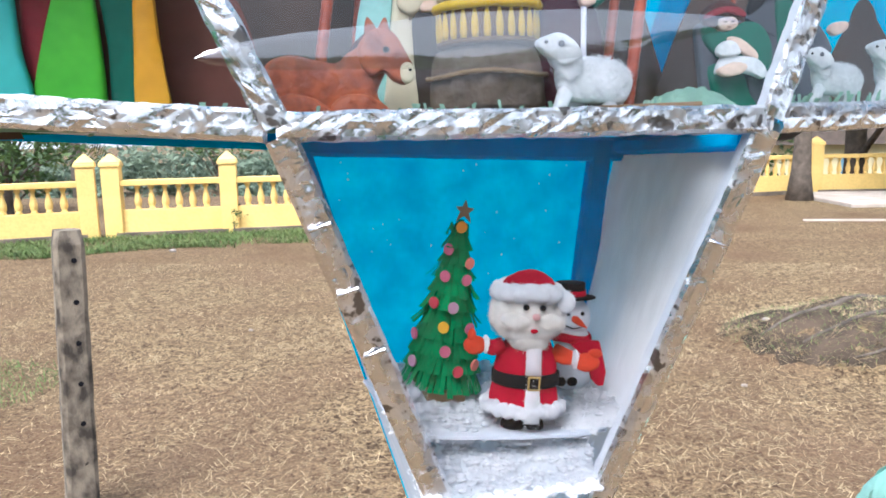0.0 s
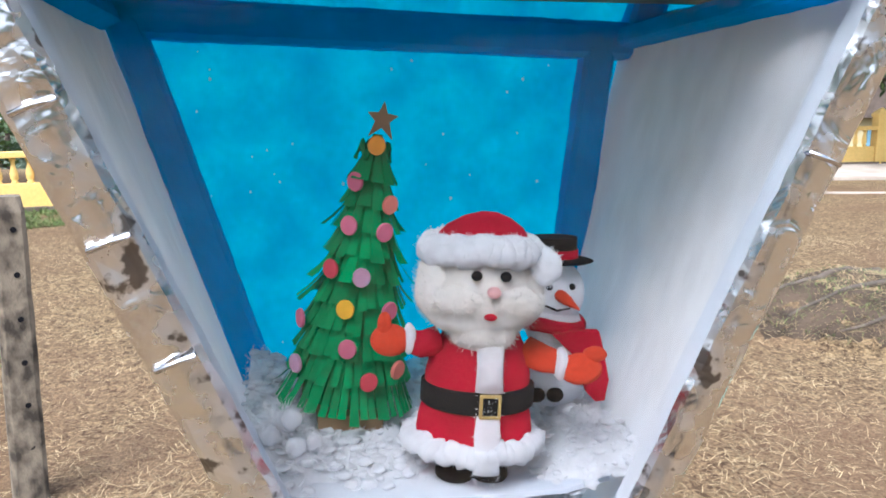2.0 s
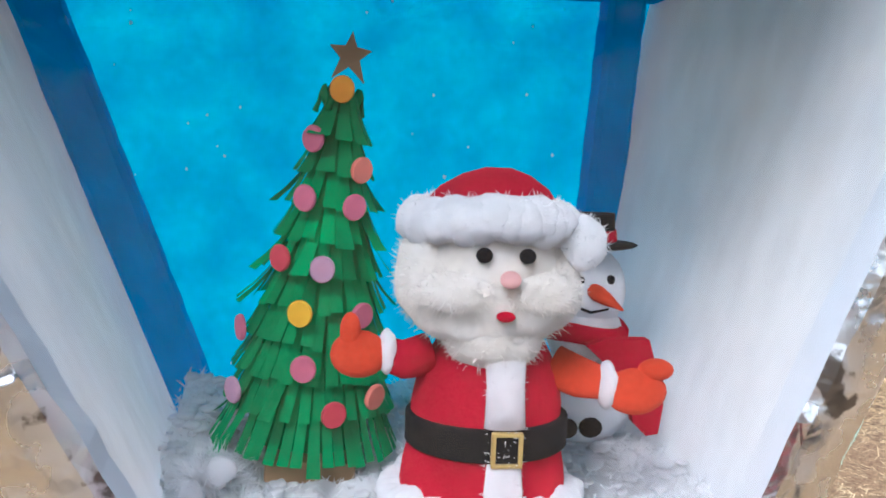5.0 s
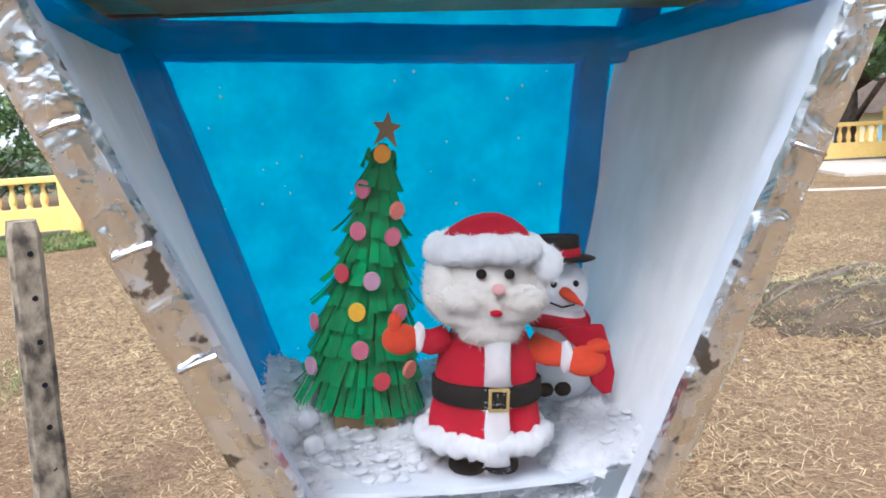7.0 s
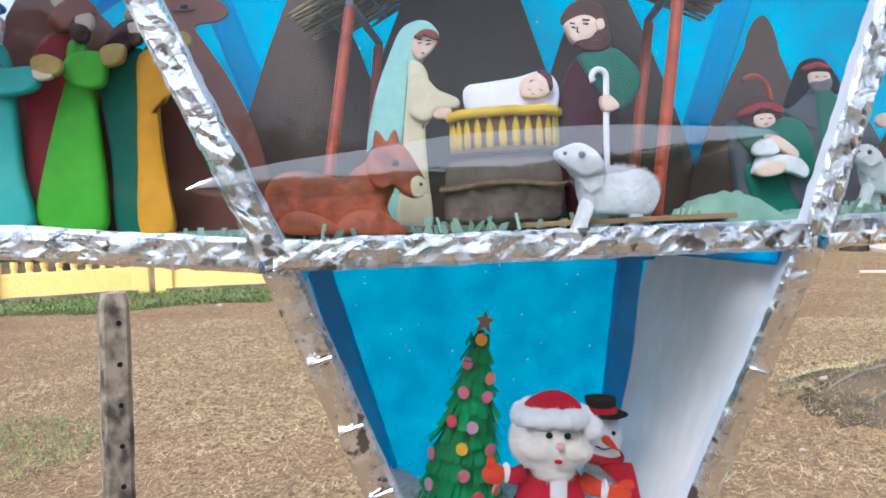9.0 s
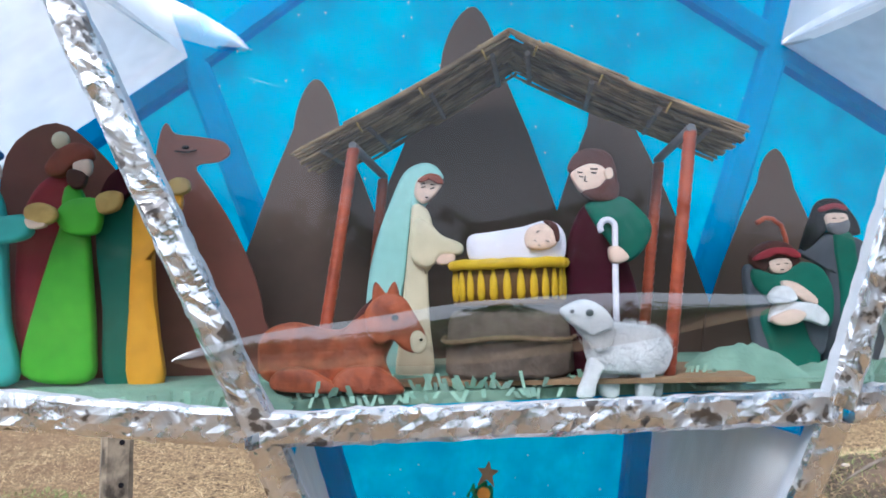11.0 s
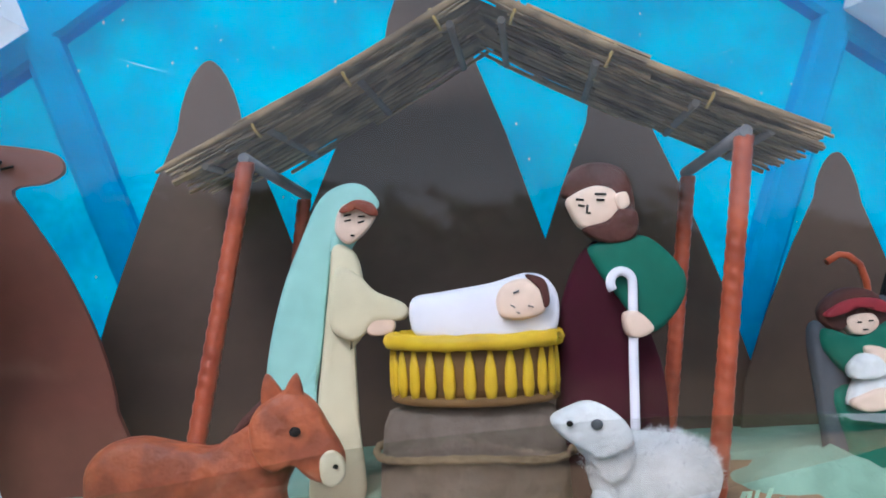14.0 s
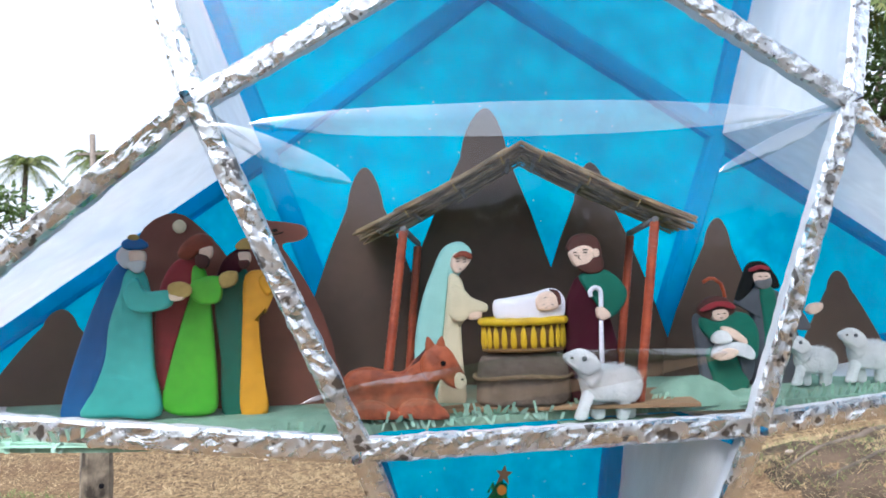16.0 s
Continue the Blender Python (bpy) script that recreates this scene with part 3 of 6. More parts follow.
def build_post():
    """A square, chamfered, weathered concrete fence post with wire holes."""
    r = root("concrete_post", Matrix.Translation((-1.60, 2.54, 0.02)) @ pose(0, 0, 0, 0, 2.0, 38), "weathered grey concrete fence post with wire holes", "post")
    bm = bmesh.new()
    rings = []
    for k in range(24):
        z = -0.15 + 1.24 * k / 23
        h = 0.052 + 0.006 * (1 - k / 23)
        ch = 0.016
        if k == 23:
            h -= 0.008
        base = [(h, h - ch), (h - ch, h), (-h + ch, h), (-h, h - ch), (-h, -h + ch), (-h + ch, -h), (h - ch, -h), (h, -h + ch)]
        rings.append([bm.verts.new((x + 0.004 * noise.noise((x * 30, y * 30, z * 14)), y + 0.004 * noise.noise((x * 30 + 7, y * 30, z * 14)), z)) for x, y in base])
    ring_faces(bm, rings, 0)
    bm.faces.new(rings[0])
    bm.faces.new(rings[-1])
    for f in bm.faces:
        f.smooth = False
    part("shaft", bm, CONCRETE, r)
    # Solid black plugs stand in for the shade inside the wire holes.
    for k in range(6):
        bm = bmesh.new()
        tube(bm, [(0.0, -0.062, 0), (0.0, -0.045, 0)], [0.010, 0.010], 0, 10)
        part("wire_hole", bm, BLACK, r, "black plug drawn as the shade in a drilled hole").matrix_basis = pose(0.012, 0.0055, 0.98 - 0.155 * k)


build_post()

bm = bmesh.new()
box(bm, (0, 0, 0.02), (7.0, 2.7, 0.10), bevel=0.02)
thing(part("cement_slab", bm, PAVE), pose(9.55, 15.25, 0, 0, 0, 3), "worn pale cement slab before the boundary wall", "slab")
bm = bmesh.new()
box(bm, (0, 0, -0.02), (6.0, 0.10, 0.08), bevel=0.015)
thing(part("kerb_line", bm, PAVE), pose(7.6, 11.7, 0, 0, 0, -3), "pale low kerb along the yard", "kerb")

build_palm(5.82, 15.3, 0, 6.5, 4, "coconut palm with a flared base inside the wall", 2.6, 0.35, 0.17)
build_palm(-25.3, 34, -4, 10.3, 5, "tall coconut palm beyond the wall", 2.1, 0.5)
build_palm(-20.9, 34, -4, 10.5, 6, "tall coconut palm beyond the wall", 2.0, -0.2)
build_palm(-25.6, 37, -5, 8.3, 7, "far coconut palm above the trees", 2.6, 0.8)
build_palm(-23.6, 38, -5, 7.2, 8, "low dark coconut palm beyond the wall", 2.8, 0.2)
build_tree(-9.6, 13.2, -0.1, 2.9, 1.3, 11, LEAF, "sparse leafy tree just beyond the wall", 24, 140, 0.085, 0.08, 0.2, 0.5)
build_tree(-12.3, 13.8, -0.1, 3.0, 1.7, 12, LEAF, "leafy shrubby tree beyond the wall", 20, 150, 0.09, 0.09, 0.15, 0.3)
build_tree(-9.0, 22, -1.0, 3.2, 1.5, 13, LEAF, "thin young tree beyond the wall", 9, 60, 0.10, 0.05, 0.6, 0.6)
build_tree(8.3, 18.6, -0.2, 7.5, 4.2, 14, LEAF, "large dark-trunked shade tree behind the wall", 34, 260, 0.13, 0.24, 0.3)
build_tree(12.0, 17.6, -0.2, 8.0, 4.4, 15, LEAF, "large dark-trunked shade tree behind the wall", 34, 260, 0.13, 0.26, 0.3)
build_tree(5.4, 21, -0.6, 5.0, 2.6, 16, LEAF, "leafy tree behind the wall", 22, 200, 0.12, 0.12, 0.25)
build_tree(-4.15, 10.72, 0, 0.46, 0.17, 19, LEAF, "small leafy weed at the foot of the wall", 9, 10, 0.030, 0.008, 0.3)
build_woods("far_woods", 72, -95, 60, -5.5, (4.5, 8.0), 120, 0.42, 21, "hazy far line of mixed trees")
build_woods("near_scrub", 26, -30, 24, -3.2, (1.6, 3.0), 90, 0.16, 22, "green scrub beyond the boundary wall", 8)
# Unseen trees, added so that foil and film have something dark to reflect.
build_woods("unseen_rear_woods", -26, -50, 50, 0, (3.6, 5.4), 230, 0.30, 23, "unseen trees added behind the viewpoint to darken reflections", 12, LEAF)
blades("dry_grass", 170000, (-5.5, 6.0, 1.2, 8.0), (0.02, 0.075), (0.0008, 0.0017), (0.0, 0.35), STRAW, "short dead straw lying on the earth", lambda x, y, r: r.random() < 0.35 + 1.1 * max(0, noise.noise((x * 0.7, y * 0.7, 5.0))), 31)
blades("green_verge", 60000, (-13, 6.0, 6.5, 14.0), (0.04, 0.11), (0.003, 0.007), (0.25, 0.9), GRASS, "low green grass along the foot of the wall",
       lambda x, y, r: x < 0.5 and 0.12 < (10.35 + 0.33 * (x + 5.74) - y) < 1.75 + 0.5 * noise.noise((x, y, 1.0)) and r.random() < 0.6 + 0.8 * noise.noise((x * 1.3, y * 1.3, 2.0)), 32)
blades("weed_patch", 2600, (-3.9, -2.5, 3.0, 4.6), (0.02, 0.07), (0.001, 0.003), (0.3, 1.0), GRASS, "thin patch of green weeds", lambda x, y, r: math.hypot(x + 3.2, y - 3.8) < 0.6, 33)
blades("mound_straw", 14000, (1.38, 4.58, 3.97, 6.07), (0.03, 0.09), (0.0010, 0.0022), (0.0, 0.5), STRAW, "dead straw over the root mound", lambda x, y, r: land(x, y) > 0.02 and r.random() < 0.4 + noise.noise((x * 2.2, y * 2.2, 8.0)), 35)
blades("mound_grass", 8000, (1.38, 4.58, 3.97, 6.07), (0.02, 0.07), (0.0008, 0.002), (0.1, 0.8), GRASS, "sparse grass on the root mound", lambda x, y, r: land(x, y) > 0.03 and r.random() < 0.5, 34)


# ---- the star lantern: local x along its face, y into its depth, z up ----
STAR = Matrix.Translation((0.0713, 0.4159, 1.4372)) @ pose(0, 0, 0, -2.79, -0.69, 15.74) @ Matrix.Scale(0.925, 4)
FRONT_V = [(-0.135, -0.003), (0.1405, -0.006), (0.230, 0.222), (0.0, 0.363), (-0.232, 0.2225)]          # BL BR R T L
FRONT_T = [(-0.0043, -0.361, 0.052), (0.49, 0.0, 0.070), (0.353, 0.646, 0.070), (-0.353, 0.646, 0.070), (-0.49, 0.032, 0.065)]
BACK_V = [(-0.140, -0.0045), (0.1315, -0.016), (0.231, 0.237), (0.005, 0.378), (-0.203, 0.2245)]
BACK_T = [(0.0, -0.490), (0.55, 0.040), (0.36, 0.66), (-0.36, 0.66), (-0.50, 0.022)]
BACK_STICK = [(-0.121, -0.0045), (0.134, -0.0175), (0.231, 0.237), (0.005, 0.378), (-0.203, 0.2245)]   # where the back sticks cross
LOWER_BACK = [((-0.1280, -0.004), (-0.0755, -0.195)), ((0.1125, -0.016), (0.0820, -0.215))]               # sticks of the lower point
DEPTH = 0.18
fv = [Vector((x, 0, z)) for x, z in FRONT_V]
ft = [Vector((x, y, z)) for x, z, y in FRONT_T]
bv = [Vector((x, DEPTH, z)) for x, z in BACK_V]
bt = [Vector((x, DEPTH, z)) for x, z in BACK_T]
bs = [Vector((x, DEPTH, z)) for x, z in BACK_STICK]
star = root("star_lantern", STAR, "five-pointed paper star lantern with foil edges and clear film front", "star lantern")


def inward(k, i, v, t, by):
    """The arm edge from corner k to the tip of point i, moved by metres towards the point's middle."""
    d = (t[i] - v[k]).normalized()
    n = Vector((-d.z, 0, d.x))
    mid = (v[i] + v[(i + 1) % 5] + t[i]) / 3
    if n.dot(mid - v[k]) < 0:
        n.negate()
    return n * by


def stick(name, a, b, width, depth, material, label, crumple, seed, seg=None):
    """A wrapped stick from a to b with a crumpled skin."""
    a, b = Vector(a), Vector(b)
    d = (b - a).normalized()
    yv = Vector((0, 1, 0))
    yv = (yv - d * yv.dot(d)).normalized()
    sv = d.cross(yv).normalized()
    ln = (b - a).length
    seg = seg or max(8, int(ln / 0.006))
    bm = bmesh.new()
    rings = []
    prof = [(-0.5, -0.32), (-0.36, -0.5), (-0.12, -0.52), (0.12, -0.52), (0.36, -0.5), (0.5, -0.32), (0.5, 0.5), (-0.5, 0.5)]
    for k in range(seg + 1):
        p = a + d * (ln * k / seg)
        ring = []
        for j, (s, t) in enumerate(prof):
            q = Vector((k * 1.7, j * 2.3, seed * 5.1))
            o = crumple * noise.noise(q * 0.9)
            w = 1 + 0.5 * crumple / width * noise.noise(Vector((k * 0.13, seed, 2.0)))
            ring.append(bm.verts.new(p + sv * (s * width * w + o) + yv * (t * depth + crumple * noise.noise(q + Vector((9, 4, 1))))))
        rings.append(ring)
    ring_faces(bm, rings, 0)
    bm.faces.new(rings[0])
    bm.faces.new(rings[-1])
    for f in bm.faces:
        f.smooth = crumple < 0.0004
    if material is FOIL:
        for k, f in enumerate(list(bm.faces)[:seg * 8]):
            f.material_index = 1 if k % 8 in (5, 6, 7) else 0
        return part(name, bm, [FOIL, WHITE_CARD], star, label)
    return part(name, bm, material, star, label)


for i in range(5):
    j = (i + 1) % 5
    stick("front_stick", fv[i], fv[j], 0.0155, 0.010, FOIL, "stick wrapped in crumpled silver foil", 0.0013, 10 + i)
    stick("back_stick", bs[i], bs[j], 0.019, 0.012, BLUE_WRAP, "stick wrapped in blue tissue", 0.0006, 50 + i)
    for e, k in enumerate((i, j)):
        stick("front_stick", fv[k] + (ft[i] - fv[k]) * 0.015, ft[i], 0.0165, 0.010, FOIL, "stick wrapped in crumpled silver foil", 0.0006 if i == 0 else 0.0012, 20 + i * 2 + e)
        if i == 0:
            p, q = (Vector((x, DEPTH, z)) for x, z in LOWER_BACK[e])
        else:
            q = inward(k, i, bv, bt, 0.004)
            p, q = bs[k] + q, bt[i] + q
        stick("back_stick", p, q, 0.017 if i == 0 else 0.019, 0.012, BLUE_WRAP, "stick wrapped in blue tissue", 0.0006, 60 + i * 2 + e)

for k in (0, 1):
    side = Vector((0.007 if k == 0 else -0.007, 0, -0.012))
    stick("depth_stick", fv[k] + side + Vector((0, 0.012, 0)), bv[k] + side + Vector((0, -0.008, 0.012)), 0.010, 0.010, BLUE_WRAP, "stick wrapped in blue tissue", 0.0005, 80 + k)

# tissue back, one sheet a field, gently uneven
def sheet(name, corners, material, label, n=18, bulge=0.0015, seed=0, off=0.0):
    bm = bmesh.new()
    rows = []
    c = [Vector(p) for p in corners]
    for a in range(n + 1):
        row = []
        for b in range(n + 1):
            s, t = a / n, b / n
            if len(c) == 4:
                p = c[0].lerp(c[1], s).lerp(c[3].lerp(c[2], s), t)
            else:
                p = c[0].lerp(c[1], s).lerp(c[2], t)
            p.y += off + bulge * noise.noise((p.x * 30, p.z * 30, seed))
            row.append(bm.verts.new(p))
        rows.append(row)
    for a in range(n):
        for b in range(n):
            f = (rows[a][b], rows[a + 1][b], rows[a + 1][b + 1], rows[a][b + 1])
            bm.faces.new(f).smooth = True
    bmesh.ops.remove_doubles(bm, verts=bm.verts, dist=1e-5)
    return part(name, bm, material, star, label)


cen = sum(bv, Vector()) / 5
for i in range(5):
    j = (i + 1) % 5
    sheet("back_panel", (bv[i], bv[j], bt[i]), TISSUE, "backlit bright blue tissue paper", 18, 0.0012, i, 0.009)
    sheet("back_panel", (bv[i], bv[j], cen), TISSUE, "backlit bright blue tissue paper", 18, 0.0012, 7 + i, 0.009)
for i in range(5):
    j = (i + 1) % 5
    for e, k in enumerate((i, j)):
        up = Vector((0, 0.004, 0))
        g, h = inward(k, i, fv, ft, 0.002 if (i, k) == (0, 0) else -0.0075), inward(k, i, bv, bt, 0.001)
        sheet("side_panel", (fv[k] + up + g, ft[i] + up + g, bt[i] + h + Vector((0, 0.010, 0)), bv[k] + h + Vector((0, 0.010, 0))), WHITE_CARD, "white painted paper side wall", 12, 0.0, 90 + i * 2 + e)


def film_pane(corners, seed, n=64):
    """Clear film, stretched slightly unevenly over one opening."""
    bm = bmesh.new()
    c = [Vector(p) for p in corners]
    rows = []
    for a in range(n + 1):
        row = []
        for b in range(n + 1):
            s, t = a / n, b / n
            p = c[0].lerp(c[1], s).lerp(c[3].lerp(c[2], s), t) if len(c) == 4 else c[0].lerp(c[1], s).lerp(c[2], t)
            y = -0.0062 + 0.0007 * noise.noise((p.x * 9, p.z * 9, seed))
            p.y += y
            row.append(bm.verts.new(p))
        rows.append(row)
    for a in range(n):
        for b in range(n):
            bm.faces.new((rows[a][b], rows[a + 1][b], rows[a + 1][b + 1], rows[a][b + 1])).smooth = True
    bmesh.ops.remove_doubles(bm, verts=bm.verts, dist=1e-6)
    ob = part("film", bm, FILM, star, "clear wrinkled plastic film")
    ob.visible_shadow = False
    return ob




def film_fold(x0, z0, x1, z1, hw, tilt, y=-0.0085, material=None):
    """A lens-shaped slack fold in the film, leaning back by the slope tilt."""
    bm = bmesh.new()
    d = Vector((x1 - x0, z1 - z0))
    ln = d.length
    d /= ln
    rows = []
    for a in range(41):
        t = a / 40
        w = hw * math.sin(math.pi * t) ** 0.55 * (1 + 0.18 * noise.noise((t * 4, x0 * 20, 1.0))) + 1e-4
        row = []
        for b in range(9):
            s = (b / 4 - 1) * w
            row.append(bm.verts.new((x0 + d.x * ln * t - d.y * s, y + tilt * s - 0.0006 * math.cos(s / w * 1.5) + 0.0004 * noise.noise((t * 7, s * 60, 3.0)), z0 + d.y * ln * t + d.x * s)))
        rows.append(row)
    ring_faces(bm, rows, 0, False)
    ob = part("film_fold", bm, material or FOLD, star, "glossy slack fold in the clear film")
    ob.visible_shadow = False


film_fold(-0.172, 0.030, 0.118, 0.046, 0.013, 0.027, -0.0085, FOLD_FAINT)
film_fold(-0.200, 0.206, 0.180, 0.213, 0.012, 0.07)
film_fold(-0.222, 0.206, -0.136, 0.168, 0.008, 0.08)
film_fold(0.118, 0.171, 0.212, 0.213, 0.006, 0.08)
film_pane((fv[0], fv[1], fv[2], fv[4]), 1.0, 40)
film_pane((fv[4], fv[2], fv[3]), 2.0, 30)
for i in range(5):
    j = (i + 1) % 5
    film_pane((fv[i], fv[j], ft[i]), 3.0 + i, 28)

# staples across the foil of the lower point
for along, side in ((0.145, 0), (0.245, 0), (0.345, 0), (0.20, 1)):
    k = side
    p = fv[k].lerp(ft[0], along)
    d = (ft[0] - fv[k]).normalized()
    s = Vector((d.z, 0, -d.x)) * (1 if side else -1)
    bm = bmesh.new()
    tube(bm, [p - s * 0.0062 + Vector((0, -0.003, 0)), p - s * 0.0055 + Vector((0, -0.0068, 0)), p + Vector((0, -0.0074, 0)), p + s * 0.0055 + Vector((0, -0.0068, 0)), p + s * 0.0062 + Vector((0, -0.003, 0))], 0.0009, 0, 8)
    part("staple", bm, STAPLE, star, "bent steel staple")

# floor shelf of the middle, with crepe and paper grass
def shelf_outline():
    return [(-0.47, 0.05), (-0.40, 0.036), (-0.30, 0.030), (-0.15, 0.026), (-0.115, 0.059), (0.005, 0.056), (0.018, 0.056), (0.10, 0.056), (0.13, 0.05), (0.19, 0.04), (0.26, 0.036), (0.38, 0.05), (0.42, 0.17), (-0.46, 0.17)]


bm = bmesh.new()
a = [bm.verts.new((x, y, 0.002 + 0.016 * max(0, (-x - 0.22) / 0.25))) for x, y in shelf_outline()]
b = [bm.verts.new((x, y, -0.004 + 0.016 * max(0, (-x - 0.22) / 0.25))) for x, y in shelf_outline()]
bm.faces.new(a)
bm.faces.new(b[::-1])
for i in range(len(a)):
    bm.faces.new((a[i], a[(i + 1) % len(a)], b[(i + 1) % len(a)], b[i]))
part("shelf", bm, [SHELF_GREEN], star, "pale green crepe-covered card shelf")
bm = bmesh.new()
box(bm, (0.060, 0.041, -0.0065), (0.092, 0.034, 0.003), bevel=0.0006)
part("shelf_lip", bm, SHELF_GREEN, star, "lower lip of the crepe-covered shelf")


def shelf_z(x):
    return 0.002 + 0.016 * max(0, (-x - 0.22) / 0.25)


def crepe_lump(x0, x1, y, h, seed):
    bm = bmesh.new()
    rows = []
    for i in range(25):
        x = x0 + (x1 - x0) * i / 24
        e = math.sin(math.pi * i / 24) ** 0.6
        rows.append([bm.verts.new((x + 0.002 * noise.noise((i, j, seed)), y + 0.05 * (j / 8 - 0.35), shelf_z(x) - 0.002 + e * (h * math.sin(math.pi * j / 8) + 0.0035 * noise.noise((i * 0.9, j * 1.1, seed + 4)) * math.sin(math.pi * j / 8)))) for j in range(9)])
    ring_faces(bm, rows, 0, False)
    part("crepe_fold", bm, SHELF_GREEN, star, "crumpled pale green crepe")


crepe_lump(0.095, 0.165, 0.065, 0.020, 1)
crepe_lump(0.155, 0.235, 0.06, 0.008, 3)
crepe_lump(-0.19, -0.125, 0.05, 0.010, 2)
crepe_lump(-0.36, -0.20, 0.045, 0.006, 6)
rnd = random.Random(5)
for x0, x1, y, n in ((-0.40, -0.16, 0.032, 110), (-0.125, 0.012, 0.055, 70), (0.012, 0.11, 0.055, 50), (0.18, 0.36, 0.04, 100)):
    verts, faces = [], []
    for k in range(n):
        x = x0 + (x1 - x0) * (k + rnd.random()) / n
        h, s, w = rnd.uniform(0.004, 0.010), rnd.uniform(-0.004, 0.004), rnd.uniform(0.0008, 0.0016)
        down = rnd.random() < 0.35
        z, yy = shelf_z(x) + 0.001, y + rnd.uniform(-0.004, 0.006)
        i = len(verts)
        e = -0.7 if down else 1.0
        verts += [(x - w, yy, z), (x + w, yy, z), (x + w + s, yy - 0.003, z + e * h), (x - w + s, yy - 0.003, z + e * h)]
        faces.append((i, i + 1, i + 2, i + 3))
    f = mesh_object("paper_grass", verts, faces, FRINGE)
    f.parent = star
    tagged(f, "cut pale green paper grass fringe", kind="stuff")
bm = bmesh.new()
box(bm, (-0.33, 0.168, 0.018), (0.34, 0.002, 0.022))
part("card_strip", bm, DARK_GREEN_CARD, star, "dark green card strip")


rnd = random.Random(17)
verts, faces = [], []
for k in range(260):
    x, z = rnd.uniform(-0.2, 0.22), rnd.uniform(-0.19, 0.33)
    if abs(x) > 0.12 and z < 0 or z > 0.34 - abs(x) * 0.55:
        continue
    s, a = rnd.uniform(0.0004, 0.0012), rnd.uniform(0, 6.28)
    i = len(verts)
    verts += [(x + s * math.cos(a + q) * (1 if q % 2 < 1 else 0.5), DEPTH + 0.0062, z + s * math.sin(a + q)) for q in (0, 1.57, 3.14, 4.71)]
    faces.append((i, i + 1, i + 2, i + 3))
f = mesh_object("glitter_fleck", verts, faces, COTTON)
f.parent = star
tagged(f, "tiny white flecks stuck on the blue tissue", kind="stuff")


def at(x, y, z, turn=0.0, lean=0.0):
    """A pose in the star: along, deep, up, degrees of turn and of lean to the side."""
    return STAR @ pose(x, y, z, 0, lean, turn)


# ---- painted card mountains ----
def mountain(peak, left, right, base_l, base_r, y, label):
    """A tall cut-out peak with a rounded top and slightly bowed flanks."""
    (px, pz), (lx, lz), (rx, rz) = peak, left, right
    pts = [(base_l, 0.004)]
    steps = (0.0, 0.3, 0.6, 0.80, 0.86, 0.91, 0.95, 0.98, 0.995)

    def half(t):
        return 1 - t + 0.075 * math.sin(math.pi * t) if t < 0.8 else 0.244 * max(0.0, 1 - ((t - 0.8) / 0.2) ** 2) ** 0.55 * (1 - 0.2 * (t - 0.8) / 0.2)

    pts += [(px + (lx - px) * half(t), lz + (pz - lz) * t) for t in steps]
    pts += [(px, pz)]
    pts += [(px + (rx - px) * half(t), rz + (pz - rz) * t) for t in steps[::-1]]
    pts.append((base_r, 0.004))
    bm = bmesh.new()
    slab(bm, [(x - px, z) for x, z in pts], 0, 0.0015)
    thing(part("card_mountain", bm, BROWN_CARD), at(px, y, 0), label, "mountain", "card mountains")


mountain((-0.367, 0.0925), (-0.425, 0.026), (-0.318, 0.022), -0.432, -0.310, 0.163, "low brown painted card mountain at the shelf's end")
mountain((-0.1169, 0.2058), (-0.184, 0.03), (-0.054, 0.03), -0.188, -0.050, 0.164, "tall brown painted card mountain with a rounded top")
mountain((-0.005, 0.2595), (-0.109, 0.03), (0.073, 0.03), -0.113, 0.077, 0.168, "tallest brown painted card mountain behind the shelter")
mountain((0.0935, 0.209), (0.0246, 0.03), (0.1656, 0.03), 0.020, 0.169, 0.171, "tall brown painted card mountain behind the shelter")
mountain((0.2165, 0.1535), (0.1553, 0.03), (0.2675, 0.012), 0.152, 0.273, 0.166, "steep brown painted card mountain behind the herders")
mountain((0.337, 0.0985), (0.288, 0.012), (0.388, 0.012), 0.282, 0.394, 0.163, "low brown painted card mountain at the shelf's end")

bm = bmesh.new()
slab(bm, smooth_line([(-0.062, 0.004), (-0.064, 0.07), (-0.060, 0.128), (-0.034, 0.146), (-0.010, 0.128), (0.008, 0.106), (0.017, 0.122), (0.021, 0.139), (0.0245, 0.1455), (0.029, 0.1395), (0.042, 0.1375), (0.0555, 0.1345), (0.0585, 0.128), (0.052, 0.1235), (0.040, 0.121), (0.046, 0.110), (0.058, 0.090), (0.070, 0.062), (0.076, 0.035), (0.074, 0.004)], 4), -0.0015, 0.0015)
ball(bm, (0.035, -0.0022, 0.1315), (0.0022, 0.0008, 0.0012), 1, 8, 6)
tube(bm, [(0.029, -0.002, 0.1295), (0.036, -0.003, 0.1285), (0.041, -0.002, 0.1300)], 0.0005, 1, 6)
ball(bm, (-0.031, -0.003, 0.136), (0.005, 0.002, 0.005), 2, 10, 6)
thing(part("camel_cutout", bm, [CAMEL_CARD, BLACK, CREAM]), at(-0.230, 0.112, 0.006) @ Matrix.Scale(1.08, 4), "reddish-brown painted card camel lying behind the robed dolls", "camel")


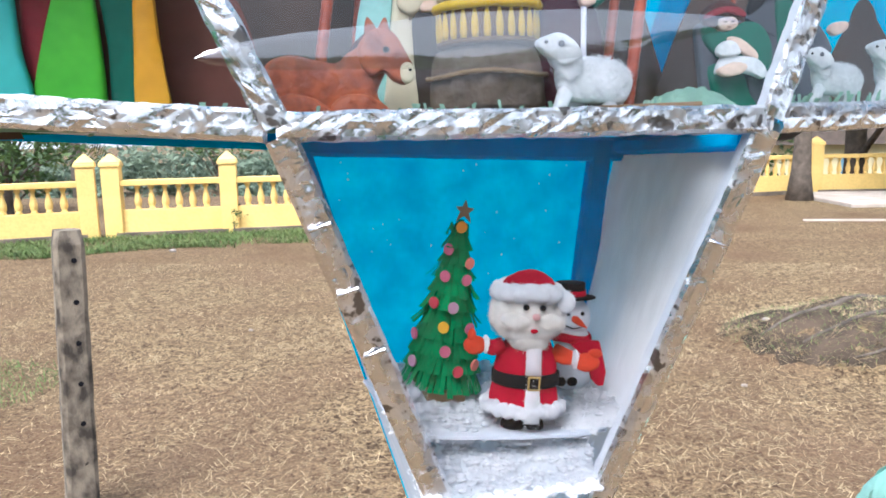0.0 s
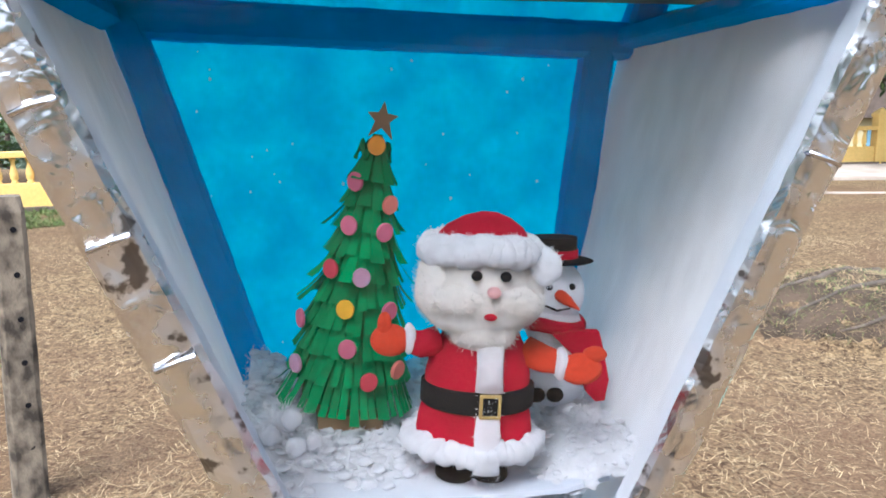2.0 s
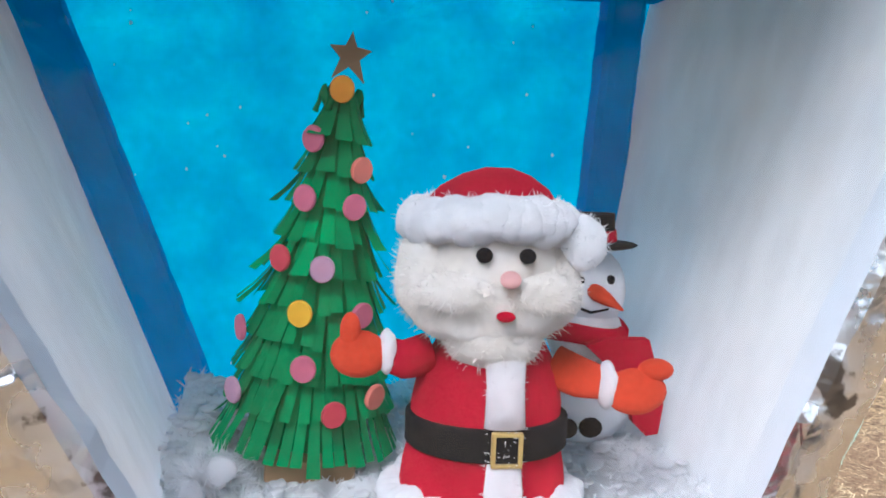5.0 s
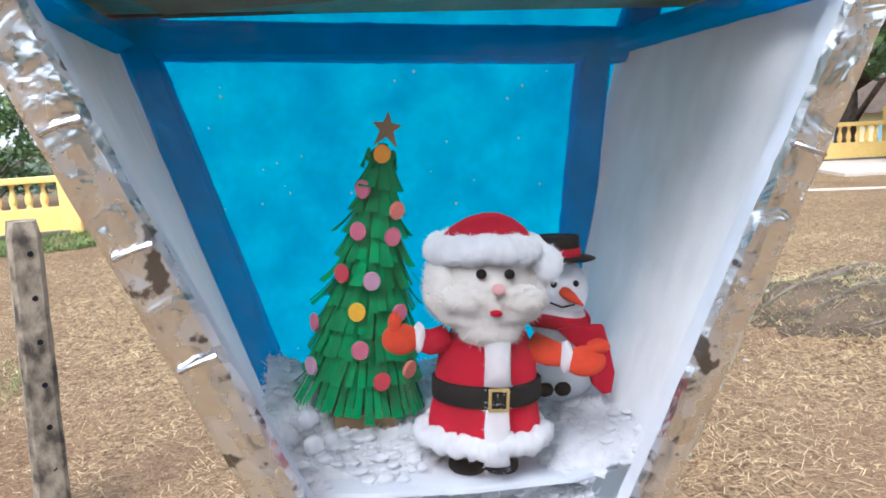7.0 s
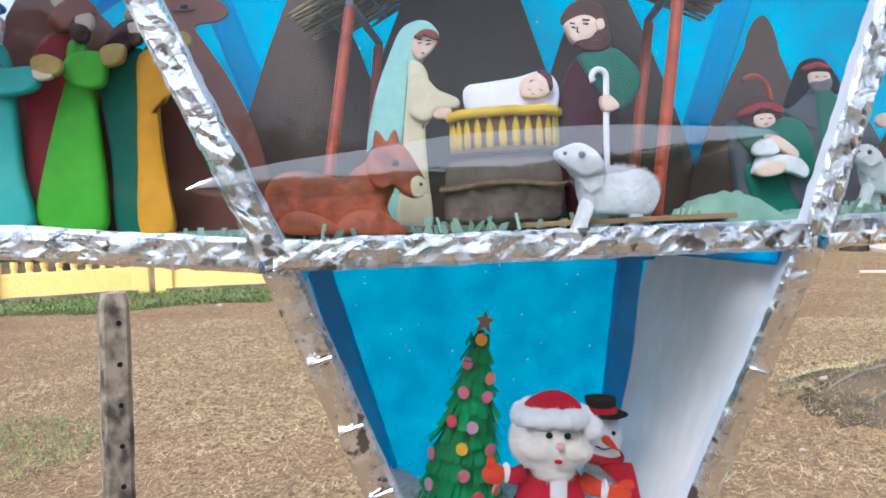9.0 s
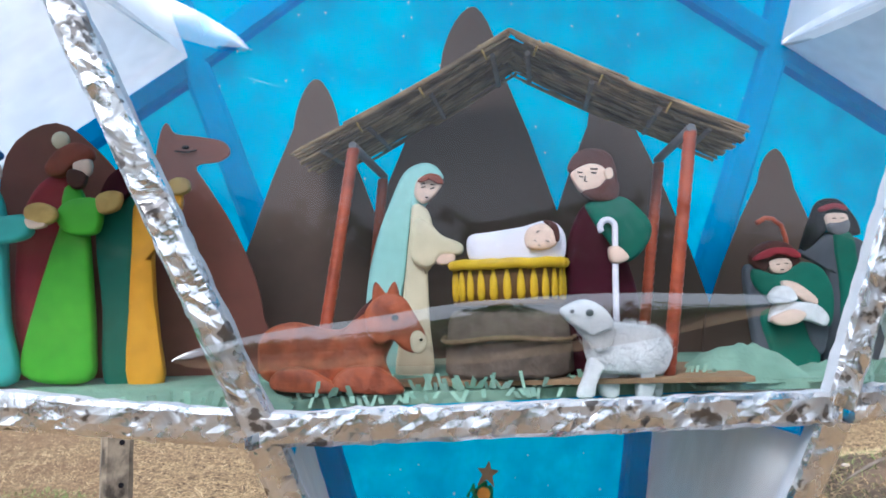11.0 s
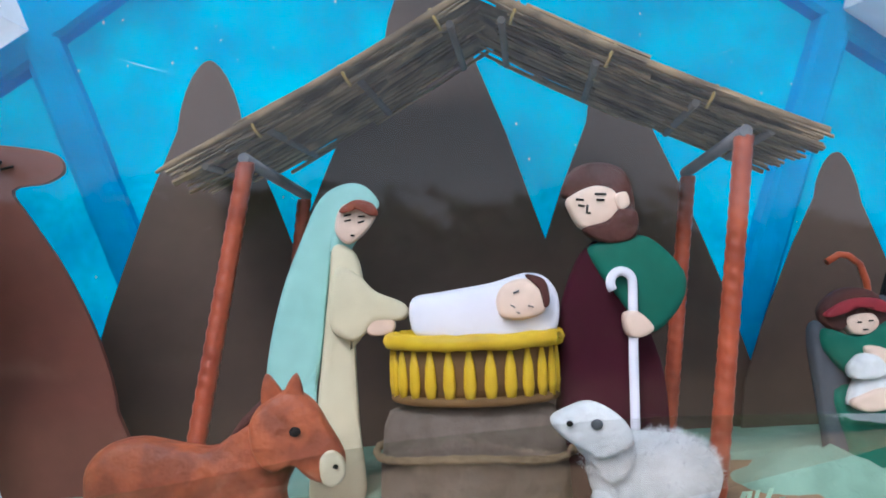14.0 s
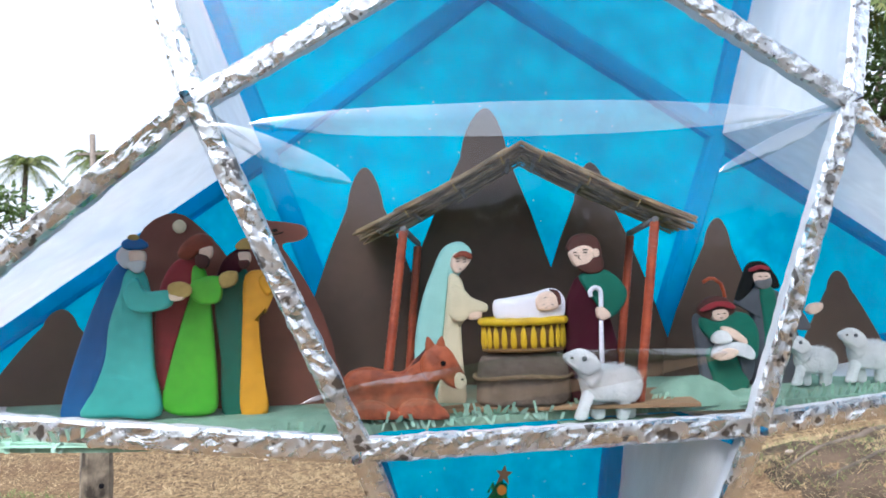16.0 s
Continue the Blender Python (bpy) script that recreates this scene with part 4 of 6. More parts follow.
# ---- small padded cloth dolls; each one plain mesh ----
def doll(name, build, mats, m, label, group="nativity dolls"):
    bm = bmesh.new()
    build(bm)
    return thing(part(name, bm, mats), m, label, "doll", group)


def puff(bm, mi, y, thick, corners):
    """A padded cut-out: a rounded outline in x, z, domed towards the front."""
    line = smooth_line(corners, 4)
    thick *= 0.6
    n = len(line)
    cx, cz = sum(p[0] for p in line) / n, sum(p[1] for p in line) / n
    rings = [[bm.verts.new((x, y + 0.0025, z)) for x, z in line]]
    for s, d in ((1.0, 0.0), (0.985, 0.42), (0.94, 0.74), (0.82, 0.93), (0.50, 1.0)):
        rings.append([bm.verts.new((cx + (x - cx) * s, y - thick * d + 0.0007 * noise.noise((x * 130, z * 130, y * 90)) * d, cz + (z - cz) * s)) for x, z in line])
    ring_faces(bm, rings, mi)
    for r in (rings[0], rings[-1]):
        f = bm.faces.new(r)
        f.material_index, f.smooth = mi, True


def marks(bm, mi, y, strokes, r=0.00034):
    """Short painted strokes for eyes and brows, lying on a padded face."""
    for line in strokes:
        tube(bm, [(x, y, z) for x, z in line], r, mi, 6)


def mary(bm):
    puff(bm, 1, 0.0030, 0.0060, [(0.0102, 0.1262), (0.0181, 0.1252), (0.0233, 0.1189), (0.0212, 0.1163), (0.0139, 0.1198), (0.0072, 0.1163), (0.0047, 0.1014), (0.0022, 0.0833), (-0.0008, 0.0604), (-0.0055, 0.0328), (-0.007, 0.0049), (-0.0166, 0.0061), (-0.0224, 0.0336), (-0.021, 0.0595), (-0.0148, 0.0855), (-0.007, 0.105), (0.0007, 0.1206)])
    puff(bm, 0, 0.0000, 0.0070, [(0.0052, 0.1022), (0.0125, 0.1004), (0.0159, 0.0903), (0.015, 0.068), (0.0124, 0.0648), (0.0128, 0.0352), (0.0133, 0.0045), (-0.0062, 0.0045), (-0.0039, 0.0327), (0.0002, 0.0653), (0.0032, 0.0882)])
    puff(bm, 0, -0.0050, 0.0060, [(0.0058, 0.0931), (0.0139, 0.0912), (0.0204, 0.0844), (0.0315, 0.0791), (0.0309, 0.0733), (0.0201, 0.0728), (0.015, 0.0677), (0.0092, 0.0666), (0.0028, 0.0734)])
    puff(bm, 2, -0.0060, 0.0040, [(0.016, 0.0759), (0.0235, 0.0768), (0.0275, 0.0726), (0.0257, 0.0685), (0.0183, 0.0679), (0.0156, 0.0713)])
    puff(bm, 2, -0.0020, 0.0050, [(0.0088, 0.1171), (0.0163, 0.1181), (0.022, 0.1143), (0.0177, 0.1069), (0.0109, 0.1026), (0.0061, 0.108)])
    puff(bm, 3, -0.0050, 0.0030, [(0.008, 0.1154), (0.0138, 0.1191), (0.0204, 0.1177), (0.0225, 0.1135), (0.0195, 0.113), (0.0142, 0.1155), (0.0099, 0.1142)])
    marks(bm, 4, -0.0050, (((0.0098, 0.1112), (0.0122, 0.1116)), ((0.0148, 0.1105), (0.0172, 0.1110)), ((0.0096, 0.1132), (0.0124, 0.1137)), ((0.0150, 0.1128), (0.0176, 0.1128)), ((0.0118, 0.1058), (0.0134, 0.1056))))


doll("veiled_doll", mary, [CREAM, MINT, SKIN, TURBAN, BLACK], at(-0.0630, 0.0930, 0) @ Matrix.Scale(1.06, 4), "cream-robed cloth doll with a mint veil bending forward")


def baby(bm):
    puff(bm, 0, 0.0000, 0.0100, [(-0.0268, 0.0841), (-0.0159, 0.0861), (0.0031, 0.0887), (0.016, 0.0919), (0.0239, 0.0896), (0.0281, 0.0816), (0.0264, 0.0699), (0.0183, 0.0655), (0.0056, 0.0662), (-0.007, 0.0667), (-0.0241, 0.0697), (-0.0279, 0.0748)])
    puff(bm, 1, -0.0060, 0.0050, [(0.0063, 0.0878), (0.0143, 0.0899), (0.0214, 0.0858), (0.0211, 0.0779), (0.0138, 0.075), (0.0051, 0.0761), (0.0032, 0.0824)])
    puff(bm, 2, -0.0080, 0.0030, [(0.0143, 0.0913), (0.021, 0.0892), (0.0226, 0.081), (0.0203, 0.0792), (0.0186, 0.0859)])
    marks(bm, 3, -0.0090, (((0.0078, 0.0805), (0.0094, 0.0796)), ((0.0142, 0.0800), (0.0164, 0.0794)), ((0.0090, 0.0848), (0.0112, 0.0856)), ((0.0098, 0.0778), (0.0112, 0.0774))))


doll("swaddled_doll", baby, [SATIN, SKIN, HAIR, GREY_STICK], at(-0.0015, 0.0645, 0.0025), "small doll swaddled in white satin lying in the basket")


def joseph(bm):
    puff(bm, 0, 0.0000, 0.0070, [(-0.0023, 0.1029), (0.0081, 0.1047), (0.0194, 0.0751), (0.0259, 0.0527), (0.0269, 0.0266), (0.0254, -0.0023), (-0.0191, 0.0002), (-0.0169, 0.0365), (-0.0146, 0.0722), (-0.0099, 0.09)])
    puff(bm, 1, -0.0030, 0.0070, [(-0.0023, 0.1029), (0.0081, 0.1057), (0.0206, 0.1064), (0.0343, 0.0929), (0.0332, 0.0807), (0.0223, 0.07), (0.0152, 0.0732), (0.0063, 0.0856), (0.0005, 0.0938)])
    puff(bm, 3, 0.0000, 0.0060, [(-0.0108, 0.1252), (-0.0053, 0.1338), (0.0051, 0.1357), (0.0143, 0.1315), (0.0174, 0.1196), (0.0161, 0.1075), (0.0091, 0.1052), (0.0066, 0.1198), (0.0005, 0.125), (-0.0082, 0.1221)])
    puff(bm, 2, -0.0030, 0.0050, [(-0.0092, 0.1222), (0.0006, 0.1264), (0.0088, 0.1239), (0.0095, 0.1157), (0.0042, 0.1118), (-0.0041, 0.11), (-0.0088, 0.1165)])
    puff(bm, 3, -0.0050, 0.0040, [(-0.0045, 0.1104), (0.0042, 0.1126), (0.0106, 0.1177), (0.0164, 0.1156), (0.0154, 0.1065), (0.006, 0.1041), (-0.0012, 0.1063)])
    puff(bm, 2, -0.0060, 0.0030, [(0.0077, 0.1219), (0.0119, 0.1234), (0.0132, 0.1187), (0.0096, 0.1168)])
    puff(bm, 2, -0.0090, 0.0050, [(0.0081, 0.0775), (0.0133, 0.0783), (0.0189, 0.0721), (0.014, 0.0688), (0.0089, 0.07)])
    hook = [(0.0078 + 0.0043 * math.cos(a), 0.0893 + 0.0043 * math.sin(a)) for a in [math.pi * k / 10 for k in range(13)]]
    tube(bm, [(x, -0.0085, z) for x, z in [(0.0097, 0.0075), (0.0103, 0.0304), (0.0110, 0.0593), (0.0116, 0.0753)] + hook], 0.0018, 4, 10)
    marks(bm, 5, -0.0060, (((-0.0066, 0.1190), (-0.0042, 0.1184)), ((0.0006, 0.1208), (0.0036, 0.1206)), ((-0.0074, 0.1212), (-0.0044, 0.1208)), ((0.0000, 0.1230), (0.0044, 0.1228)), ((-0.0030, 0.1190), (-0.0034, 0.1160), (-0.0020, 0.1158))), 0.00045)


doll("bearded_doll", joseph, [MAROON, DGREEN, SKIN, HAIR, SATIN, BLACK], at(0.0415, 0.0665, 0), "maroon-robed bearded cloth doll holding a white crook")


def kneeler(bm):
    puff(bm, 1, 0.0020, 0.0060, [(-0.0283, 0.0631), (-0.019, 0.065), (-0.0106, 0.0472), (-0.0152, -0.0025), (-0.0211, -0.0039), (-0.0253, 0.0283)])
    puff(bm, 0, -0.0020, 0.0070, [(-0.0237, 0.0641), (-0.0099, 0.0603), (0.0068, 0.0674), (0.0207, 0.0637), (0.0282, 0.048), (0.0247, 0.0261), (0.0121, 0.0332), (0.0031, 0.0401), (-0.0109, 0.0407), (-0.0241, 0.0543)])
    puff(bm, 0, -0.0010, 0.0070, [(-0.0203, 0.0367), (0.0029, 0.0358), (0.0113, 0.0179), (0.0175, 0.0089), (0.0101, -0.0078), (-0.0119, -0.0057), (-0.0151, 0.0105)])
    puff(bm, 1, -0.0020, 0.0060, [(0.0073, 0.0312), (0.0225, 0.0284), (0.0179, 0.0089), (0.0112, 0.0153)])
    puff(bm, 3, -0.0010, 0.0060, [(-0.0236, 0.0663), (-0.0244, 0.0739), (-0.0136, 0.0813), (0.0003, 0.0798), (0.008, 0.0696), (0.0037, 0.0631), (-0.0014, 0.0684), (-0.0131, 0.0679), (-0.0173, 0.0623)])
    puff(bm, 4, -0.0050, 0.0030, [(-0.0233, 0.0721), (-0.0126, 0.0768), (0.0002, 0.0765), (0.0063, 0.0725), (0.0045, 0.0699), (-0.0093, 0.073), (-0.023, 0.0691)])
    puff(bm, 2, -0.0030, 0.0050, [(-0.0142, 0.0688), (-0.0025, 0.0702), (0.0008, 0.0652), (-0.0041, 0.0608), (-0.0122, 0.0617)])
    puff(bm, 2, -0.0080, 0.0040, [(-0.0083, 0.0559), (0.0003, 0.0545), (0.0127, 0.0452), (0.0125, 0.0402), (0.0033, 0.0441), (-0.0069, 0.051)])
    puff(bm, 5, -0.0080, 0.0060, [(-0.0183, 0.0312), (-0.0131, 0.043), (-0.0015, 0.0429), (0.0125, 0.0409), (0.0203, 0.0329), (0.0177, 0.027), (0.0096, 0.0296), (-0.002, 0.0323), (-0.0113, 0.0327)])
    puff(bm, 5, -0.0100, 0.0050, [(-0.0184, 0.048), (-0.0126, 0.0528), (-0.0052, 0.0518), (-0.0009, 0.0447), (-0.0062, 0.0423), (-0.0131, 0.0421), (-0.0177, 0.0432)])
    puff(bm, 2, -0.0120, 0.0040, [(-0.0181, 0.034), (-0.0063, 0.0383), (0.0029, 0.0358), (-0.0009, 0.0305), (-0.0115, 0.0283), (-0.0183, 0.0306)])
    tube(bm, [(x, 0.0040, z) for x, z in [(0.0036, 0.0708), (0.0024, 0.0841), (-0.0003, 0.0919), (-0.0059, 0.096), (-0.0105, 0.0966), (-0.0165, 0.0934)]], 0.0016, 6, 10)
    marks(bm, 7, -0.0060, (((-0.0105, 0.0664), (-0.0084, 0.0664)), ((-0.0050, 0.0668), (-0.0028, 0.0668)), ((-0.0080, 0.0630), (-0.0056, 0.0630))))


doll("kneeling_doll", kneeler, [DGREEN, SLATE, SKIN, HAIR, CRIMSON, WOOL, COPPER_STICK, BLACK], at(0.1800, 0.1000, 0), "kneeling green-robed cloth doll holding a white lamb")


def herder(bm):
    puff(bm, 0, 0.0000, 0.0070, [(-0.0349, 0.0748), (-0.0192, 0.0867), (0.0, 0.0856), (0.0216, 0.0729), (0.0366, 0.0522), (0.0312, 0.0469), (0.021, 0.0549), (0.0247, 0.0327), (0.0122, -0.0114), (-0.0221, -0.0094), (-0.018, 0.0371), (-0.0193, 0.0619), (-0.0258, 0.0683)])
    puff(bm, 1, -0.0040, 0.0040, [(-0.0124, 0.086), (0.0, 0.0856), (0.003, 0.066), (0.0085, 0.0409), (-0.0057, -0.0104), (-0.0153, -0.0098), (-0.0107, 0.0442)])
    puff(bm, 4, 0.0000, 0.0060, [(-0.0341, 0.0743), (-0.0255, 0.0969), (-0.0194, 0.1079), (-0.0096, 0.1102), (-0.0015, 0.1062), (0.0067, 0.0947), (0.0084, 0.0854), (-0.0013, 0.0862), (-0.0026, 0.0975), (-0.0172, 0.0979), (-0.0216, 0.0838)])
    puff(bm, 5, -0.0040, 0.0030, [(-0.021, 0.1037), (-0.0112, 0.1065), (-0.003, 0.1043), (-0.0032, 0.1013), (-0.0114, 0.103), (-0.0206, 0.1007)])
    puff(bm, 2, -0.0030, 0.0040, [(-0.0171, 0.0991), (-0.0033, 0.0993), (-0.0023, 0.0925), (-0.0095, 0.0889), (-0.0167, 0.0916)])
    puff(bm, 3, -0.0040, 0.0040, [(-0.0167, 0.0929), (-0.0092, 0.0934), (-0.0016, 0.0949), (-0.0026, 0.0875), (-0.0097, 0.0849), (-0.0156, 0.0876)])
    puff(bm, 2, -0.0020, 0.0030, [(0.0329, 0.0644), (0.0369, 0.0698), (0.0483, 0.0705), (0.0476, 0.0644), (0.0383, 0.0605)])
    marks(bm, 4, -0.0055, (((-0.0136, 0.0962), (-0.0112, 0.0962)), ((-0.0078, 0.0962), (-0.0054, 0.0962))))


doll("standing_doll", herder, [SLATE, DGREEN, SKIN, GREY_STICK, BLACK, CRIMSON], at(0.2350, 0.1180, 0), "grey-cloaked cloth doll with a dark headcloth, one arm out")


def king_a(bm):
    puff(bm, 1, 0.0030, 0.0070, [(-0.0148, 0.1194), (-0.0088, 0.1184), (-0.0096, 0.1023), (-0.018, 0.0815), (-0.0237, 0.0538), (-0.0314, 0.0335), (-0.038, 0.0174), (-0.0498, 0.017), (-0.0527, 0.0228), (-0.0453, 0.0503), (-0.0344, 0.0822), (-0.0237, 0.1075)])
    puff(bm, 0, 0.0000, 0.0080, [(-0.0088, 0.1141), (0.0012, 0.1127), (0.0055, 0.0971), (0.0058, 0.0806), (0.0072, 0.0476), (0.0105, 0.0166), (-0.0174, 0.017), (-0.0395, 0.019), (-0.0325, 0.0324), (-0.0241, 0.0539), (-0.0206, 0.0793), (-0.0134, 0.1001)])
    puff(bm, 0, -0.0060, 0.0070, [(-0.0101, 0.1023), (-0.0022, 0.1087), (0.0044, 0.0995), (0.0191, 0.0995), (0.0206, 0.0907), (0.0144, 0.0866), (0.0009, 0.0855), (-0.0075, 0.09)])
    puff(bm, 3, -0.0010, 0.0050, [(-0.0154, 0.1232), (-0.0109, 0.1302), (-0.0049, 0.1287), (-0.005, 0.1168), (-0.011, 0.1156)])
    puff(bm, 2, -0.0030, 0.0050, [(-0.0065, 0.1263), (0.0025, 0.1262), (0.0035, 0.1197), (-0.001, 0.1172), (-0.0055, 0.1183)])
    puff(bm, 3, -0.0050, 0.0040, [(-0.007, 0.1188), (-0.0021, 0.1201), (0.0031, 0.1195), (0.0025, 0.1138), (-0.0022, 0.1118), (-0.0066, 0.1148)])
    puff(bm, 1, -0.0040, 0.0040, [(-0.0109, 0.1326), (-0.0064, 0.1354), (-0.0004, 0.1352), (0.005, 0.1311), (0.0036, 0.128), (-0.0054, 0.127), (-0.0103, 0.1288)])
    puff(bm, 4, -0.0050, 0.0030, [(-0.0071, 0.1349), (-0.0057, 0.1372), (-0.0013, 0.1372), (0.0001, 0.1343), (-0.0035, 0.1334)])
    puff(bm, 4, -0.0100, 0.0050, [(0.0191, 0.1026), (0.026, 0.1051), (0.0328, 0.102), (0.0332, 0.0967), (0.0281, 0.094), (0.0202, 0.0962)])
    puff(bm, 2, -0.0110, 0.0030, [(0.0197, 0.0971), (0.0281, 0.0959), (0.0281, 0.0928), (0.0213, 0.0923)])


doll("robed_doll", king_a, [TEAL, ROYAL, SKIN, COTTON, STRAW_GOLD], at(-0.2840, 0.0750, -0.002) @ Matrix.Scale(1.067, 4), "turquoise-robed cloth doll with a blue cape and crown")


def king_b(bm):
    puff(bm, 1, 0.0040, 0.0060, [(-0.0249, 0.1124), (-0.0168, 0.1194), (-0.0057, 0.1179), (-0.0078, 0.1035), (-0.0126, 0.0868), (-0.0233, 0.0538), (-0.0288, 0.0305), (-0.0341, 0.0402), (-0.0341, 0.0804), (-0.0308, 0.0994)])
    puff(bm, 0, 0.0000, 0.0080, [(-0.0081, 0.1131), (-0.0012, 0.1117), (0.0019, 0.0983), (0.0046, 0.0621), (0.006, 0.0308), (0.0039, 0.0138), (-0.0136, 0.0121), (-0.0272, 0.0158), (-0.0302, 0.0235), (-0.0234, 0.0514), (-0.015, 0.0797), (-0.0097, 0.0963)])
    puff(bm, 0, -0.0060, 0.0070, [(-0.0083, 0.1023), (0.0004, 0.1061), (0.0108, 0.1046), (0.0106, 0.0903), (0.0036, 0.0869), (-0.0045, 0.0884), (-0.0098, 0.0939)])
    puff(bm, 4, -0.0010, 0.0070, [(-0.0157, 0.1187), (-0.0177, 0.123), (-0.012, 0.1314), (-0.0027, 0.1358), (0.0049, 0.1328), (0.0058, 0.1274), (-0.0017, 0.1246), (-0.0088, 0.1185)])
    puff(bm, 2, -0.0030, 0.0040, [(-0.0029, 0.1251), (0.0046, 0.1267), (0.005, 0.1201), (0.0005, 0.1168), (-0.0029, 0.1191)])
    puff(bm, 3, -0.0040, 0.0040, [(-0.0048, 0.1215), (0.0029, 0.1194), (0.0021, 0.1129), (-0.0026, 0.1113), (-0.0062, 0.1155)])
    puff(bm, 5, -0.0090, 0.0050, [(0.0104, 0.1066), (0.0168, 0.1093), (0.0222, 0.1077), (0.0206, 0.1002), (0.0131, 0.0975), (0.0103, 0.1005)])


doll("robed_doll", king_b, [LIME, CRIMSON, SKIN, HAIR, TURBAN, STRAW_GOLD], at(-0.2405, 0.0800, 0) @ Matrix.Scale(1.067, 4), "bright green robed cloth doll with a rust turban")


def king_c(bm):
    puff(bm, 1, 0.0030, 0.0070, [(-0.0338, 0.0862), (-0.0305, 0.1031), (-0.0198, 0.1095), (-0.011, 0.1092), (-0.0132, 0.0805), (-0.015, 0.044), (-0.0167, 0.011), (-0.03, 0.0123), (-0.0306, 0.0497)])
    puff(bm, 0, 0.0000, 0.0080, [(-0.0122, 0.1075), (0.0041, 0.1093), (0.0098, 0.1019), (0.0067, 0.0934), (-0.0031, 0.0851), (-0.0035, 0.0606), (-0.0016, 0.036), (0.0001, 0.0111), (-0.0172, 0.011), (-0.0165, 0.049), (-0.0148, 0.0806)])
    puff(bm, 0, -0.0050, 0.0060, [(-0.0032, 0.1036), (0.0041, 0.1105), (0.0078, 0.1144), (0.0118, 0.1093), (0.0107, 0.0994), (0.0026, 0.0923)])
    puff(bm, 4, -0.0070, 0.0040, [(0.0052, 0.114), (0.0091, 0.1173), (0.0151, 0.1162), (0.0162, 0.1107), (0.0108, 0.1079), (0.006, 0.109)])
    puff(bm, 5, -0.0010, 0.0060, [(-0.0312, 0.1039), (-0.0268, 0.1177), (-0.0172, 0.1254), (-0.0095, 0.1252), (-0.0126, 0.1137), (-0.0218, 0.1048)])
    puff(bm, 2, -0.0030, 0.0040, [(-0.0165, 0.1224), (-0.0089, 0.1227), (-0.0085, 0.1161), (-0.0138, 0.114)])
    puff(bm, 3, -0.0040, 0.0030, [(-0.0161, 0.117), (-0.0092, 0.1173), (-0.0102, 0.1124), (-0.0146, 0.1113)])
    puff(bm, 4, -0.0030, 0.0040, [(-0.0181, 0.1281), (-0.0123, 0.1327), (-0.0037, 0.1315), (-0.0023, 0.127), (-0.0088, 0.125), (-0.0172, 0.1251)])


doll("robed_doll", king_c, [AMBER, DGREEN, SKIN, HAIR, STRAW_GOLD, MAROON], at(-0.1995, 0.0830, -0.001) @ Matrix.Scale(1.067, 4), "amber-robed cloth doll with a green cape and raised hand")


def donkey(bm):
    puff(bm, 0, 0.0040, 0.0140, [(-0.0455, 0.0227), (-0.0444, 0.0334), (-0.0374, 0.0402), (-0.0256, 0.0423), (-0.0115, 0.039), (0.0003, 0.0377), (0.0101, 0.0465), (0.0186, 0.0498), (0.027, 0.0458), (0.0297, 0.0347), (0.0235, 0.0203), (0.0262, 0.0104), (0.0212, 0.0034), (-0.0075, 0.005), (-0.0286, 0.0063), (-0.0395, 0.0104), (-0.0447, 0.0155)])
    puff(bm, 0, -0.0040, 0.0090, [(0.0125, 0.0464), (0.0187, 0.0542), (0.0273, 0.0569), (0.0345, 0.0529), (0.0397, 0.044), (0.0448, 0.0339), (0.0442, 0.0271), (0.0392, 0.0237), (0.0326, 0.0259), (0.0267, 0.0311), (0.0194, 0.029), (0.0135, 0.0354)])
    puff(bm, 0, -0.0040, 0.0040, [(0.017, 0.0514), (0.0184, 0.0628), (0.0239, 0.0563), (0.0252, 0.0525)])
    puff(bm, 0, -0.0050, 0.0040, [(0.0243, 0.0545), (0.0291, 0.0627), (0.0313, 0.0523)])
    puff(bm, 1, -0.0090, 0.0050, [(0.0365, 0.0331), (0.0405, 0.0361), (0.0446, 0.0327), (0.0449, 0.0271), (0.0411, 0.0238), (0.037, 0.0257)])
    puff(bm, 0, -0.0050, 0.0080, [(-0.005, 0.0121), (0.0047, 0.0184), (0.0191, 0.0169), (0.0305, 0.0082), (0.0309, 0.0024), (0.0116, 0.0032), (-0.0037, 0.0058)])
    puff(bm, 0, -0.0050, 0.0080, [(-0.0378, 0.0139), (-0.0284, 0.0194), (-0.0143, 0.0162), (-0.0027, 0.0077), (-0.0051, 0.0044), (-0.0239, 0.0055), (-0.0365, 0.0077)])
    tube(bm, [(x, -0.0030, z) for x, z in [(0.0060, 0.0412), (0.0112, 0.0468), (0.018, 0.0535)]], [0.0009, 0.0017, 0.0013], 3, 10)
    ball(bm, (0.0284, -0.0098, 0.0433), (0.0021, 0.0008, 0.0018), 2, 10, 6)
    ball(bm, (0.0418, -0.0122, 0.0311), (0.0010, 0.0008, 0.0008), 2, 10, 6)


bm = bmesh.new()
donkey(bm)
thing(part("donkey_figure", bm, [DONKEY, CREAM, BLACK, HAIR]), at(-0.1000, 0.0620, 0), "crumpled brown paper donkey lying on the crepe grass", "donkey")


